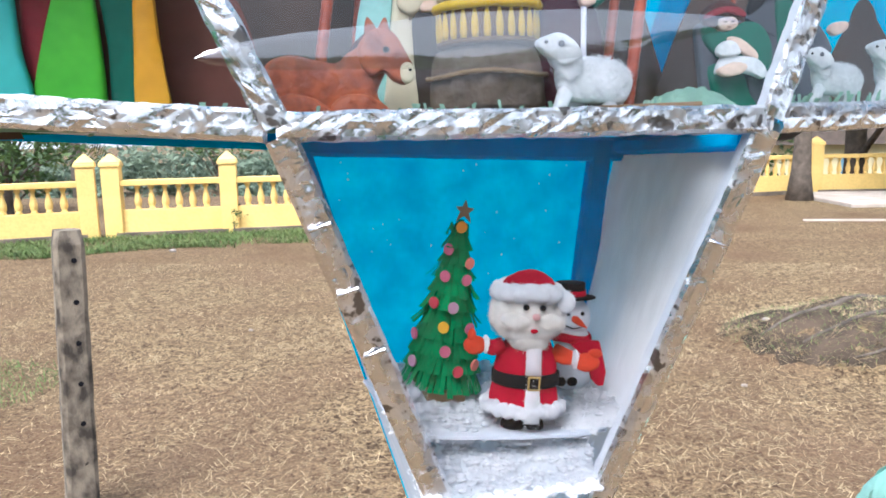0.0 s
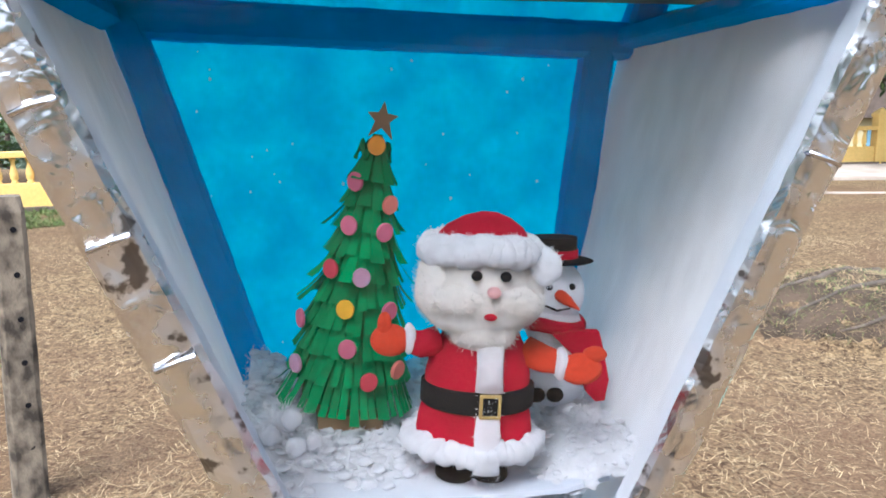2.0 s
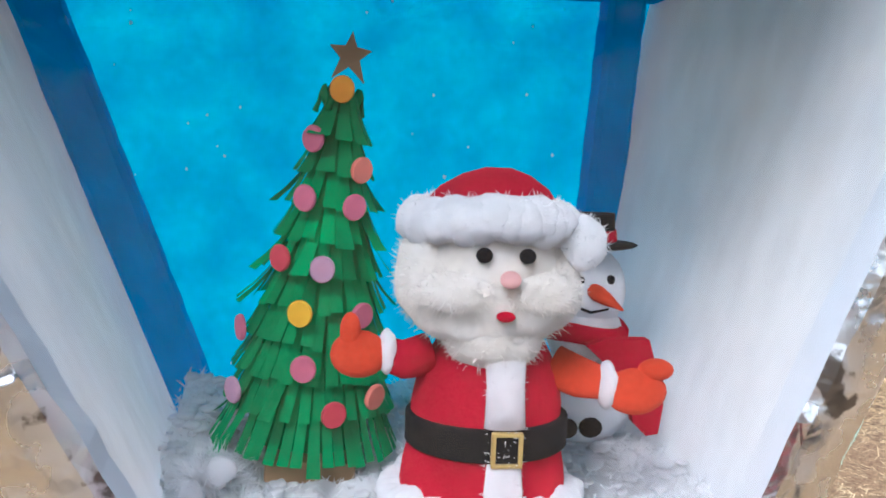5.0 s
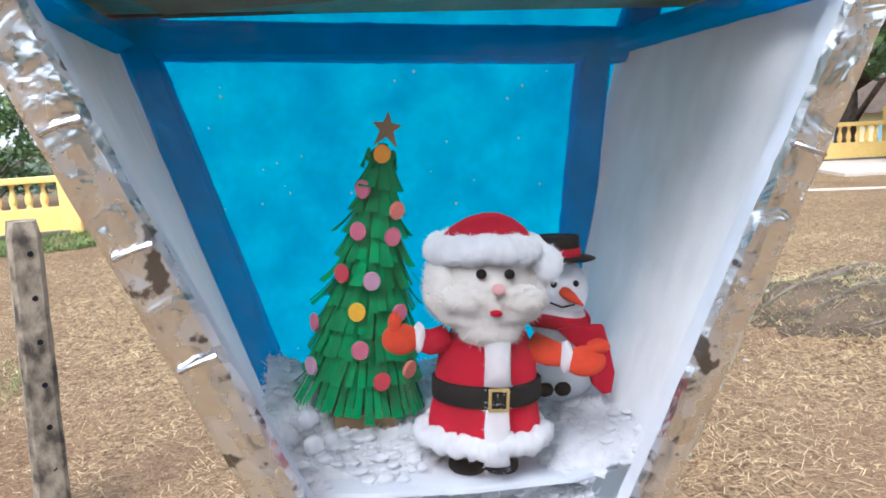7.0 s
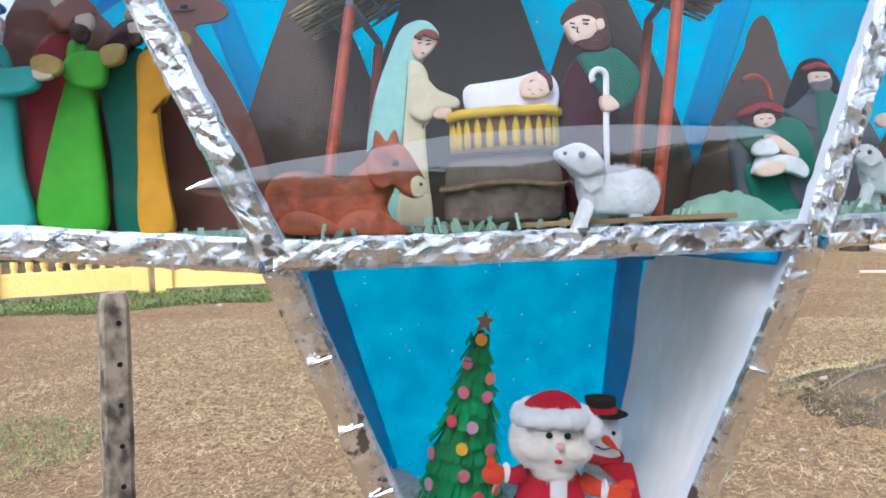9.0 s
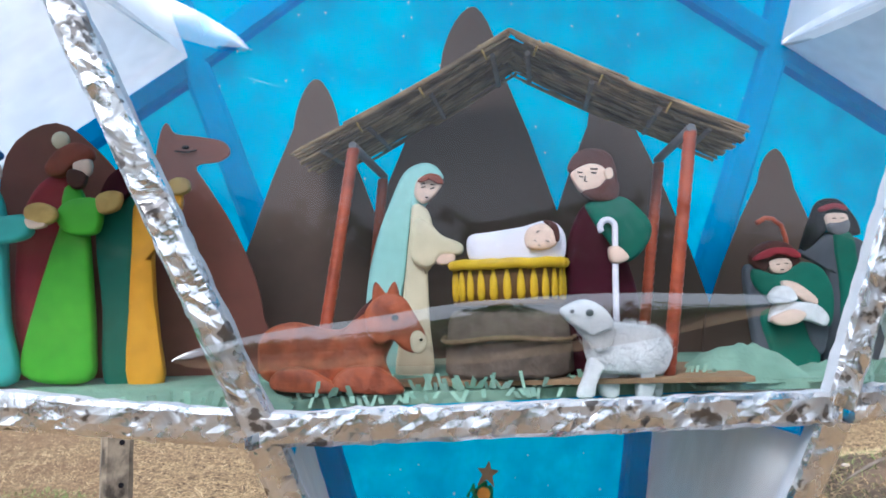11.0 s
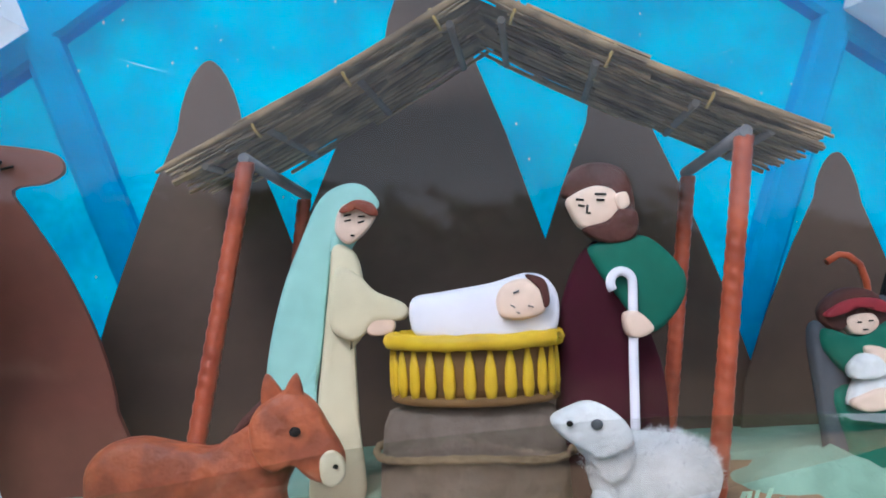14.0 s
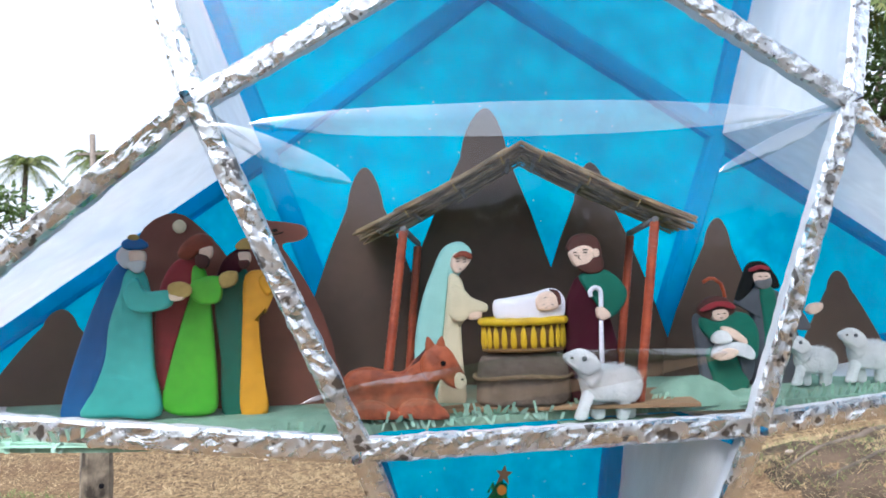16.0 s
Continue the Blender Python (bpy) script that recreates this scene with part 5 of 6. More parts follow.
def fuzz(bm, c, r, mi, count, ln, rnd, front=True):
    """Short soft strands round an ellipsoid, for cotton wool."""
    for _ in range(count):
        d = Vector((rnd.gauss(0, 1), rnd.gauss(0, 1), rnd.gauss(0, 1))).normalized()
        if front and d.y > 0.5:
            continue
        p = Vector((c[0] + d.x * r[0], c[1] + d.y * r[1], c[2] + d.z * r[2]))
        g = Vector((rnd.gauss(0, 1), rnd.gauss(0, 1), rnd.gauss(0, 1))) * 0.6
        q = p + (d + g).normalized() * ln * rnd.uniform(0.5, 1.3)
        s = d.cross(Vector((rnd.gauss(0, 1), rnd.gauss(0, 1), rnd.gauss(0, 1)))).normalized() * 0.00016
        f = bm.faces.new([bm.verts.new(v) for v in (p - s, p + s, q)])
        f.material_index = mi


def sheep(bm):
    rnd = random.Random(4)
    fuzz(bm, (0.0165, 0.0, 0.0235), (0.0228, 0.0118, 0.0140), 0, 3600, 0.0026, rnd)
    fuzz(bm, (-0.004, -0.005, 0.033), (0.0085, 0.0085, 0.0085), 0, 700, 0.0020, rnd)
    puff(bm, 0, 0.0000, 0.0120, [(-0.0074, 0.0353), (0.0061, 0.0379), (0.0213, 0.0364), (0.0321, 0.0333), (0.0391, 0.0247), (0.0392, 0.0177), (0.0343, 0.0097), (0.0257, 0.0085), (0.0095, 0.0102), (-0.0011, 0.0117), (-0.0074, 0.0198)])
    puff(bm, 0, -0.0040, 0.0090, [(-0.0144, 0.0377), (-0.0054, 0.0424), (0.0056, 0.0385), (0.0057, 0.0281), (-0.0026, 0.0216), (-0.0085, 0.0288)])
    puff(bm, 1, -0.0070, 0.0080, [(-0.0224, 0.0458), (-0.0167, 0.049), (-0.0083, 0.0507), (0.0005, 0.046), (0.0056, 0.0385), (0.0032, 0.0343), (-0.0058, 0.0312), (-0.0131, 0.035), (-0.02, 0.0405)])
    puff(bm, 0, -0.0030, 0.0070, [(-0.0062, 0.02), (0.0008, 0.0162), (-0.004, 0.0062), (-0.0066, -0.0014), (-0.0143, -0.0006), (-0.0101, 0.0099)])
    puff(bm, 0, 0.0040, 0.0070, [(-0.0002, 0.0128), (0.0092, 0.0123), (0.0101, -0.0021), (0.001, -0.0019)])
    puff(bm, 0, -0.0020, 0.0070, [(0.0204, 0.0117), (0.0285, 0.0104), (0.0261, -0.003), (0.0189, -0.0026)])
    puff(bm, 0, 0.0040, 0.0070, [(0.0276, 0.0104), (0.0359, 0.0135), (0.0345, 0.0005), (0.0336, -0.0035), (0.028, -0.0031)])
    ball(bm, (-0.0177, -0.0118, 0.0447), (0.0012, 0.0008, 0.0010), 2, 10, 6)
    ball(bm, (-0.0084, -0.0120, 0.0438), (0.0022, 0.0008, 0.0019), 3, 10, 6)


bm = bmesh.new()
sheep(bm)
s1 = thing(part("sheep_figure", bm, [WOOL, WOOL, BLACK, SLATE]), at(0.0378, 0.0460, -0.001), "white cotton-wool toy sheep standing on the shelf", "sheep", "toy sheep")
copy_thing(s1, at(0.2385, 0.085, 0.006) @ Matrix.Diagonal((0.86, 0.86, 0.86, 1)))
copy_thing(s1, at(0.288, 0.083, 0.006) @ Matrix.Diagonal((0.95, 0.95, 0.95, 1)))


# ---- manger on its sack ----
def build_manger():
    m = at(-0.0070, 0.0715, 0.0015, -14)
    bm = bmesh.new()
    rings = []
    rx, ry = 0.035, 0.020
    prof = [(0.0, 0.93, 0.93), (0.003, 1.04, 1.02), (0.016, 1.02, 1.02), (0.030, 0.97, 0.98), (0.036, 0.90, 0.92), (0.040, 0.6, 0.6)]
    for k, (z, fx, fy) in enumerate(prof):
        rings.append([bm.verts.new((rx * fx * (1 + 0.03 * noise.noise((i, k, 2.0))) * math.cos(2 * math.pi * i / 36), ry * fy * (1 + 0.09 * math.sin(i * 1.9)) * math.sin(2 * math.pi * i / 36), z + 0.0015 * noise.noise((i * 0.7, k, 8.0)))) for i in range(36)])
    ring_faces(bm, rings, 0)
    bm.faces.new(rings[0])
    bm.faces.new(rings[-1])
    thing(part("cloth_bundle", bm, SACK), m @ pose(0, 0, 0.006), "brown sackcloth bundle tied with twine", "bundle")
    bm = bmesh.new()
    pts = [(1.06 * rx * math.cos(a), 1.10 * ry * math.sin(a), 0.0235 + 0.0012 * math.sin(3 * a) - 0.002) for a in [2 * math.pi * k / 48 for k in range(49)]]
    tube(bm, pts, [0.0013 + 0.0004 * (k % 2) for k in range(49)], 0, 7)
    thing(part("twine", bm, ROPE), m @ pose(0, 0, 0.006), "brown twine tied round the bundle", "twine")
    r = root("manger_basket", m @ pose(0.0015, 0, 0.0465), "oval yellow and brown woven basket manger", "basket")
    bm = bmesh.new()
    loft(bm, [(0, 0, 0.0, 0.0295, 0.0175), (0, 0, 0.012, 0.0308, 0.0185), (0, 0, 0.022, 0.0312, 0.0190)], 0, 40)
    part("bowl", bm, BASKET_BROWN, r)
    bm = bmesh.new()
    pts = [(0.0317 * math.cos(a), 0.0195 * math.sin(a), 0.0225 + 0.0008 * noise.noise((a * 3, 0, 0))) for a in [2 * math.pi * k / 48 for k in range(49)]]
    tube(bm, pts, [0.0030 + 0.0004 * noise.noise((k * 1.1, 3, 0)) for k in range(49)], 0, 8)
    part("rim", bm, YELLOW, r)
    bm = bmesh.new()
    pts = [(0.0303 * math.cos(a), 0.0185 * math.sin(a), 0.0012) for a in [2 * math.pi * k / 48 for k in range(49)]]
    tube(bm, pts, 0.0018, 0, 8)
    part("foot_band", bm, BASKET_BROWN, r)
    first = None
    for k in range(26):
        a = 2 * math.pi * (k + 0.5) / 26
        mm = pose(0.0311 * math.cos(a), 0.0188 * math.sin(a), 0.0105, 0, 0, math.degrees(math.atan2(math.sin(a) / 0.0188, math.cos(a) / 0.0311)) + 90)
        if first is None:
            bm = bmesh.new()
            loft(bm, [(0, 0, -0.0090, 0.0016, 0.0008), (0, 0, -0.004, 0.0024, 0.0014), (0, 0, 0.003, 0.0020, 0.0013), (0, 0, 0.0090, 0.0008, 0.0008)], 0, 8)
            first = part("stave", bm, YELLOW, r)
            first.matrix_basis = mm
        else:
            same_part("stave", first, r, mm)
    bm = bmesh.new()
    ball(bm, (-0.0150, 0.008, 0.027), (0.004, 0.004, 0.003), 0)
    thing(part("blanket_corner", bm, TISSUE), m @ pose(0.002, 0, 0.0465), "scrap of bright blue cloth in the basket", "cloth")


build_manger()


# ---- thatched shelter ----
def build_shelter():
    r = root("thatched_shelter", at(0.002, 0.094, 0.004, -13.6), "small open shelter with copper posts and a palm-thatch roof", "shelter")
    bm = bmesh.new()
    box(bm, (0.0, 0.0, 0.0015), (0.250, 0.080, 0.003), bevel=0.0006)
    part("base_board", bm, KRAFT, r, "brown corrugated card base")

    def twisted(p, q, rad):
        bm = bmesh.new()
        p, q = Vector(p), Vector(q)
        n = 170
        rings = []
        for k in range(n + 1):
            c = p.lerp(q, k / n)
            rings.append([bm.verts.new(c + Vector((math.cos(a) * rad, math.sin(a) * rad, 0)) * (1 + 0.055 * math.sin(2 * a + k * 0.95))) for a in [2 * math.pi * i / 12 for i in range(12)]])
        ring_faces(bm, rings, 0)
        bm.faces.new(rings[0])
        bm.faces.new(rings[-1])
        return part("post", bm, COPPER_STICK, r, "twisted copper-coloured post")

    twisted((-0.108, -0.050, 0.003), (-0.0926, -0.016, 0.140), 0.0037)
    twisted((0.083, -0.028, 0.003), (0.1041, -0.0135, 0.139), 0.0037)
    twisted((-0.100, 0.030, 0.003), (-0.0890, 0.0490, 0.131), 0.0035)
    twisted((0.076, 0.030, 0.003), (0.0960, 0.0490, 0.132), 0.0035)
    for p, q in (((-0.0926, -0.019, 0.1415), (-0.0885, 0.052, 0.133)), ((0.1041, -0.017, 0.1405), (0.0955, 0.052, 0.134))):
        bm = bmesh.new()
        tube(bm, [p, q], 0.0026, 0, 8)
        part("tie_bar", bm, GREY_STICK, r, "grey cross stick")
    apex, le, re = Vector((0.0034, 0.025, 0.2045)), Vector((-0.1270, 0.025, 0.1405)), Vector((0.1290, 0.025, 0.1405))
    rnd = random.Random(77)
    for end, flare in ((le, -1), (re, 1)):
        slope = (end - apex)
        up = Vector((-slope.z * flare, 0, abs(slope.x))).normalized()
        bm = bmesh.new()
        c = [apex + Vector((0, -0.030, 0)), end + Vector((0, -0.030, 0)), end + Vector((0, 0.036, 0)), apex + Vector((0, 0.036, 0))]
        n = 10
        rows = [[bm.verts.new(c[0].lerp(c[1], a / n).lerp(c[3].lerp(c[2], a / n), b / 4) - up * (0.0016 * noise.noise((a, b, flare)) + 0.002 * math.sin(math.pi * a / n))) for b in range(5)] for a in range(n + 1)]
        ring_faces(bm, rows, 0, False)
        got = bmesh.ops.solidify(bm, geom=bm.faces[:], thickness=0.0022)
        panel = part("roof_panel", bm, THATCH, r, "dry palm thatch")
        verts, faces = [], []
        for k in range(330):
            t0, t1 = rnd.uniform(-0.02, 0.75), 0
            t1 = min(1.06 if flare > 0 else 1.04, t0 + rnd.uniform(0.25, 0.6))
            y0 = rnd.uniform(-0.034, 0.038)
            y1 = y0 + rnd.uniform(-0.006, 0.006)
            lift = rnd.uniform(0.0006, 0.0046)
            w = rnd.uniform(0.0005, 0.0013)
            under = -1 if rnd.random() < 0.3 else 1
            sag = lambda t: 0.002 * math.sin(math.pi * min(1, max(0, t)))
            p, q = apex + slope * t0 + up * (lift * under - sag(t0)) + Vector((0, y0, 0)), apex + slope * t1 + up * (lift * under - sag(t1) + rnd.uniform(-0.002, 0.001)) + Vector((0, y1, 0))
            h = p.lerp(q, 0.5) + up * (sag((t0 + t1) / 2) * -1 + (sag(t0) + sag(t1)) / 2)
            for a, b in ((p, h), (h, q)):
                i = len(verts)
                for z in (a, b):
                    verts += [z + Vector((0, w, 0)), z + up * w * 1.2, z + Vector((0, -w, 0)), z - up * w * 0.6]
                faces += [(i + j, i + (j + 1) % 4, i + 4 + (j + 1) % 4, i + 4 + j) for j in range(4)]
        st = mesh_object("straw", verts, faces, THATCH)
        st.parent = panel
        tagged(st, "loose thatch straws", kind="stuff")
        for t in (0.1, 0.4, 0.7, 0.92):
            bm = bmesh.new()
            p = apex + slope * t - up * (0.0042 + 0.002 * math.sin(math.pi * t))
            tube(bm, [p + Vector((0, -0.032, 0)), p + Vector((0, 0.034, 0))], 0.0017, 0, 7)
            part("purlin", bm, GREY_WOOD, r, "grey batten under the thatch")
            if t < 0.9:
                bm = bmesh.new()
                p = apex + slope * (t + 0.03) + up * (0.004 - 0.002 * math.sin(math.pi * t)) + Vector((0, -0.036, 0))
                tube(bm, [p, p - up * 0.006 + Vector((0, -0.001, 0)), p - up * 0.009 + Vector((0, 0.003, 0))], 0.0007, 0, 6)
                part("tie", bm, STRAW_GOLD, r, "straw tie")
        bm = bmesh.new()
        ps = [apex + slope * t + up * (0.002 - 0.002 * math.sin(math.pi * min(1, t))) + Vector((0, -0.036, 0)) for t in (-0.01, 0.25, 0.5, 0.75, 1.0, 1.05)]
        tube(bm, ps, [0.0017, 0.0018, 0.0017, 0.0017, 0.0015, 0.0008], 0, 8)
        part("edge_stick", bm, THATCH, r, "pale reed along the roof edge")


build_shelter()


# ---- the lower point: tree, dolls and snow ----
def build_paper_tree():
    m = at(-0.0416, 0.121, -0.2066, 0, 10.0) @ Matrix.Diagonal((1.05, 1.05, 1.155, 1))
    r = root("paper_tree", m, "green fringed crepe-paper fir tree with foam discs", "christmas tree")
    H, R = 0.126, 0.0285
    bm = bmesh.new()
    box(bm, (0.001, -0.004, 0.0205), (0.026, 0.040, 0.006), bevel=0.0008)
    part("base_board", bm, KRAFT, r, "dark brown card base")
    bm = bmesh.new()
    loft(bm, [(0, 0, 0.024, R * 0.66, R * 0.66), (0, 0, H * 0.5, R * 0.45, R * 0.45), (0, 0, H, 0.002, 0.002)], 0, 18)
    part("cone", bm, GREEN_CREPE, r)
    rnd = random.Random(3)
    tiers = 10
    rad = lambda z: R * (1 - z / (H * 1.04)) + 0.0012
    for k in range(tiers):
        z0 = 0.036 + (H - 0.040) * k / (tiers - 0.6)
        bm = bmesh.new()
        n = max(11, int(2 * math.pi * rad(z0) / 0.0029))
        ln = 0.0165 if k else 0.0190
        for i in range(n):
            a0 = 2 * math.pi * i / n
            a1 = a0 + 2 * math.pi / n * 0.88
            fl = 0.0032 + rnd.uniform(0.0, 0.0009) + (0.005 if rnd.random() < 0.05 else 0)
            tw = rnd.uniform(-0.05, 0.05)
            cut = ln * rnd.uniform(0.94, 1.03)
            rings = []
            for s in range(5):
                t = s / 4
                zz = z0 + 0.006 - cut * t
                rr = rad(z0 + 0.006) + (rad(z0 - ln) - rad(z0 + 0.006)) * t * 0.8 + fl * t * t + 0.0006 * (t > 0.2)
                if s == 0:
                    b0, b1 = 2 * math.pi * i / n, 2 * math.pi * (i + 1) / n
                else:
                    b0, b1 = a0 + tw * t, a1 + tw * t
                rings.append([bm.verts.new((rr * math.cos(b), rr * math.sin(b), zz)) for b in (b0, b1)])
            ring_faces(bm, rings, 0, False)
        for f in bm.faces:
            f.smooth = False
        part("paper_fringe", bm, GREEN_CREPE, r, "tier of cut green crepe fringe")
    discs = [(0.013, -0.0190, BALLORG), (0.005, -0.0345, PINK), (0.0195, -0.042, SALMON), (0.003, -0.0520, PINK), (0.0175, -0.0530, PINK), (-0.0035, -0.0700, BALLRED), (0.0085, -0.0715, MAUVE), (0.0025, -0.0845, BALLYEL), (0.0205, -0.084, PINK), (-0.0145, -0.0925, PINK), (0.0035, -0.0995, PINK), (-0.0165, -0.1095, MAUVE), (0.0120, -0.1115, BALLRED), (0.0245, -0.1075, SALMON)]
    for dx, dz, c in discs:
        z = H + 0.013 + dz * 0.91
        x = dx - 0.0025 + 0.035 * max(dz, -0.09) - 0.013 * (1 + dz / 0.12)
        rr = R * (1 - z / (H * 1.04)) + 0.0080
        a = math.asin(max(-0.97, min(0.97, x / rr)))
        bm = bmesh.new()
        tube(bm, [(0, -0.0008, 0), (0, 0.0, 0), (0, 0.0008, 0)], [0.0033, 0.0037, 0.0035], 0, 18)
        o = part("disc", bm, c, r, c.name)
        o.matrix_basis = pose(rr * math.sin(a), -rr * math.cos(a), z, 8, 0, math.degrees(a))
    bm = bmesh.new()
    pts = []
    for k in range(10):
        q = 0.0066 if k % 2 == 0 else 0.0030
        if k == 4 or k == 6:
            q = 0.0085
        pts.append((q * math.sin(2 * math.pi * k / 10), q * math.cos(2 * math.pi * k / 10)))
    slab(bm, pts, -0.0008, 0.0008)
    part("star_topper", bm, KRAFT, r, "plain kraft card star").matrix_basis = pose(0.0005, -0.005, H + 0.0055)
    bm = bmesh.new()
    for a in (0.7, 2.6, 4.2):
        tube(bm, [(0.002 * math.cos(a), 0.002 * math.sin(a), H - 0.012), (0.007 * math.cos(a), 0.006 * math.sin(a), H - 0.004), (0.009 * math.cos(a), 0.008 * math.sin(a), H - 0.010)], [0.001, 0.0022, 0.001], 0, 6)
    part("top_tuft", bm, GREEN_CREPE, r)


build_paper_tree()


def build_red_doll():
    rnd = random.Random(8)
    bm = bmesh.new()
    for x in (-0.0070, 0.0062):                                   # boots
        ball(bm, (x, -0.003, 0.0055), (0.0078, 0.0095, 0.0058), 2, 16, 10)
        loft(bm, [(x, 0, 0.003, 0.0066, 0.0066), (x, 0, 0.016, 0.0062, 0.0062)], 2, 14)
    loft(bm, [(0, 0, 0.0140, 0.0215, 0.0165), (0, 0, 0.019, 0.0232, 0.0180), (0, 0, 0.027, 0.0222, 0.0175), (0, 0, 0.035, 0.0205, 0.0165), (0.0003, 0, 0.044, 0.0205, 0.0160), (0.0005, 0, 0.053, 0.0190, 0.0150), (0.0008, 0, 0.060, 0.0150, 0.0130), (0.001, 0, 0.066, 0.010, 0.010)], 0, 36)
    n = 44                                                          # cotton hem
    for k in range(n):
        a = 2 * math.pi * k / n
        ball(bm, (0.0238 * math.cos(a), 0.0190 * math.sin(a), 0.0185 + 0.0012 * rnd.uniform(-1, 1)), (0.0042 + 0.001 * rnd.random(), 0.0042, 0.0046), 1, 8, 6, 0.3, 300)
    fuzz(bm, (0, 0, 0.017), (0.0262, 0.0215, 0.0055), 1, 1400, 0.0026, rnd)
    loft(bm, [(0.0005, 0, 0.0330, 0.0217, 0.0177), (0.0005, 0, 0.0335, 0.0222, 0.0182), (0.0005, 0, 0.0410, 0.0222, 0.0178), (0.0005, 0, 0.0415, 0.0216, 0.0172)], 2, 36)
    for line, wide in ((((0.0020, -0.0120, 0.0650), (0.0022, -0.0142, 0.0590), (0.0022, -0.0158, 0.0520), (0.0022, -0.0168, 0.0420)), 0.0050),
                       (((0.0022, -0.0176, 0.0330), (0.0022, -0.0184, 0.0260), (0.0022, -0.0200, 0.0170), (0.0022, -0.0205, 0.0120)), 0.0048)):   # cotton front band
        tube(bm, line, [wide * k for k in (0.9, 1.04, 0.97, 1.05)], 1, 16, 0.5)
        for p in line:
            fuzz(bm, p, (wide, 0.0028, 0.0050), 1, 160, 0.0014, rnd)
    bk = Matrix.Identity(4)
    for dx, dz, sx, sz in ((-0.0034, 0, 0.0011, 0.0088), (0.0034, 0, 0.0011, 0.0088), (0, 0.0040, 0.0078, 0.0010), (0, -0.0040, 0.0078, 0.0010)):
        box(bm, (0.0025 + dx, -0.0192, 0.0372 + dz), (sx, 0.0016, sz), 4, bk, 0.0003)
    box(bm, (0.0025, -0.0187, 0.0372), (0.006, 0.0010, 0.0068), 2)
    # arms, cuffs, mittens
    tube(bm, [(-0.0165, -0.002, 0.0570), (-0.0230, -0.004, 0.0560), (-0.0265, -0.005, 0.0575)], [0.0058, 0.0052, 0.0046], 0, 12)
    ball(bm, (-0.0272, -0.0050, 0.0585), (0.0026, 0.0052, 0.0060), 1, 12, 8, 0.2, 300)
    ball(bm, (-0.0345, -0.0065, 0.0580), (0.0075, 0.0040, 0.0062), 3, 14, 10)
    ball(bm, (-0.0368, -0.0070, 0.0640), (0.0028, 0.0030, 0.0050), 3, 10, 8)
    tube(bm, [(0.0180, -0.002, 0.0540), (0.0245, -0.006, 0.0520), (0.0295, -0.009, 0.0515)], [0.0060, 0.0055, 0.0045], 3, 12)
    ball(bm, (0.0300, -0.0100, 0.0515), (0.0028, 0.0052, 0.0062), 1, 12, 8, 0.2, 300)
    ball(bm, (0.0375, -0.0115, 0.0500), (0.0085, 0.0042, 0.0062), 3, 14, 10)
    ball(bm, (0.0425, -0.0120, 0.0560), (0.0048, 0.0030, 0.0030), 3, 10, 8)
    # head: cotton beard and moustache, hat
    hx = -0.0012
    ball(bm, (hx, -0.0035, 0.0815), (0.0195, 0.0172, 0.0165), 5, 24, 16)
    for c, r in (((hx, -0.006, 0.0745), (0.0235, 0.0150, 0.0150)), ((hx - 0.0165, -0.002, 0.0790), (0.0080, 0.0130, 0.0130)), ((hx + 0.0165, -0.002, 0.0790), (0.0080, 0.0130, 0.0130)), ((hx + 0.001, -0.009, 0.0640), (0.0130, 0.0095, 0.0095)),
                 ((hx - 0.0085, -0.0160, 0.0762), (0.0110, 0.0062, 0.0058)), ((hx + 0.0098, -0.0160, 0.0760), (0.0115, 0.0062, 0.0058))):
        ball(bm, c, r, 5, 24, 16, 0.12, 130)
        fuzz(bm, c, r, 5, 1100, 0.0022, rnd)
    for x in (-0.0043, 0.0062):                                   # glass-bead eyes on pale cotton
        ball(bm, (hx + x, -0.0205, 0.0858), (0.0021, 0.0014, 0.0019), 2, 10, 8)
    ball(bm, (hx + 0.0020, -0.0222, 0.0803), (0.0026, 0.0022, 0.0022), 6, 10, 8)
    ball(bm, (hx + 0.0014, -0.0215, 0.0712), (0.0024, 0.0018, 0.0013), 0, 10, 8)
    for k in range(34):                                             # cotton brim
        a = 2 * math.pi * k / 34
        c, r = (hx + 0.0178 * math.cos(a), 0.0168 * math.sin(a) - 0.001, 0.0948 - 0.0025 * abs(math.cos(a)) + 0.0009 * rnd.uniform(-1, 1)), (0.0070, 0.0062, 0.0060)
        ball(bm, c, r, 1, 10, 8, 0.15, 260)
        if k % 2 == 0:
            fuzz(bm, c, r, 1, 150, 0.0018, rnd, False)
    ball(bm, (hx + 0.0225, -0.011, 0.0885), (0.0062, 0.0060, 0.0072), 1, 14, 10, 0.12, 260)
    fuzz(bm, (hx + 0.0225, -0.011, 0.0885), (0.0062, 0.0060, 0.0072), 1, 400, 0.0018, rnd, False)
    loft(bm, [(hx, 0, 0.0910, 0.0195, 0.0180), (hx + 0.0005, 0, 0.0970, 0.0180, 0.0165), (hx + 0.001, 0, 0.1015, 0.0145, 0.0135), (hx + 0.0015, 0, 0.1050, 0.0090, 0.0090), (hx + 0.002, 0, 0.1068, 0.0035, 0.0035)], 0, 30)
    thing(part("felt_doll", bm, [FELT_RED, COTTON, BLACK, FELT_ORANGE, GOLD, BEARD, NOSE_PINK]), at(0.0075, 0.0665, -0.2005, -6, 5.0), "red felt winter doll with cotton beard and black belt", "doll")


build_red_doll()


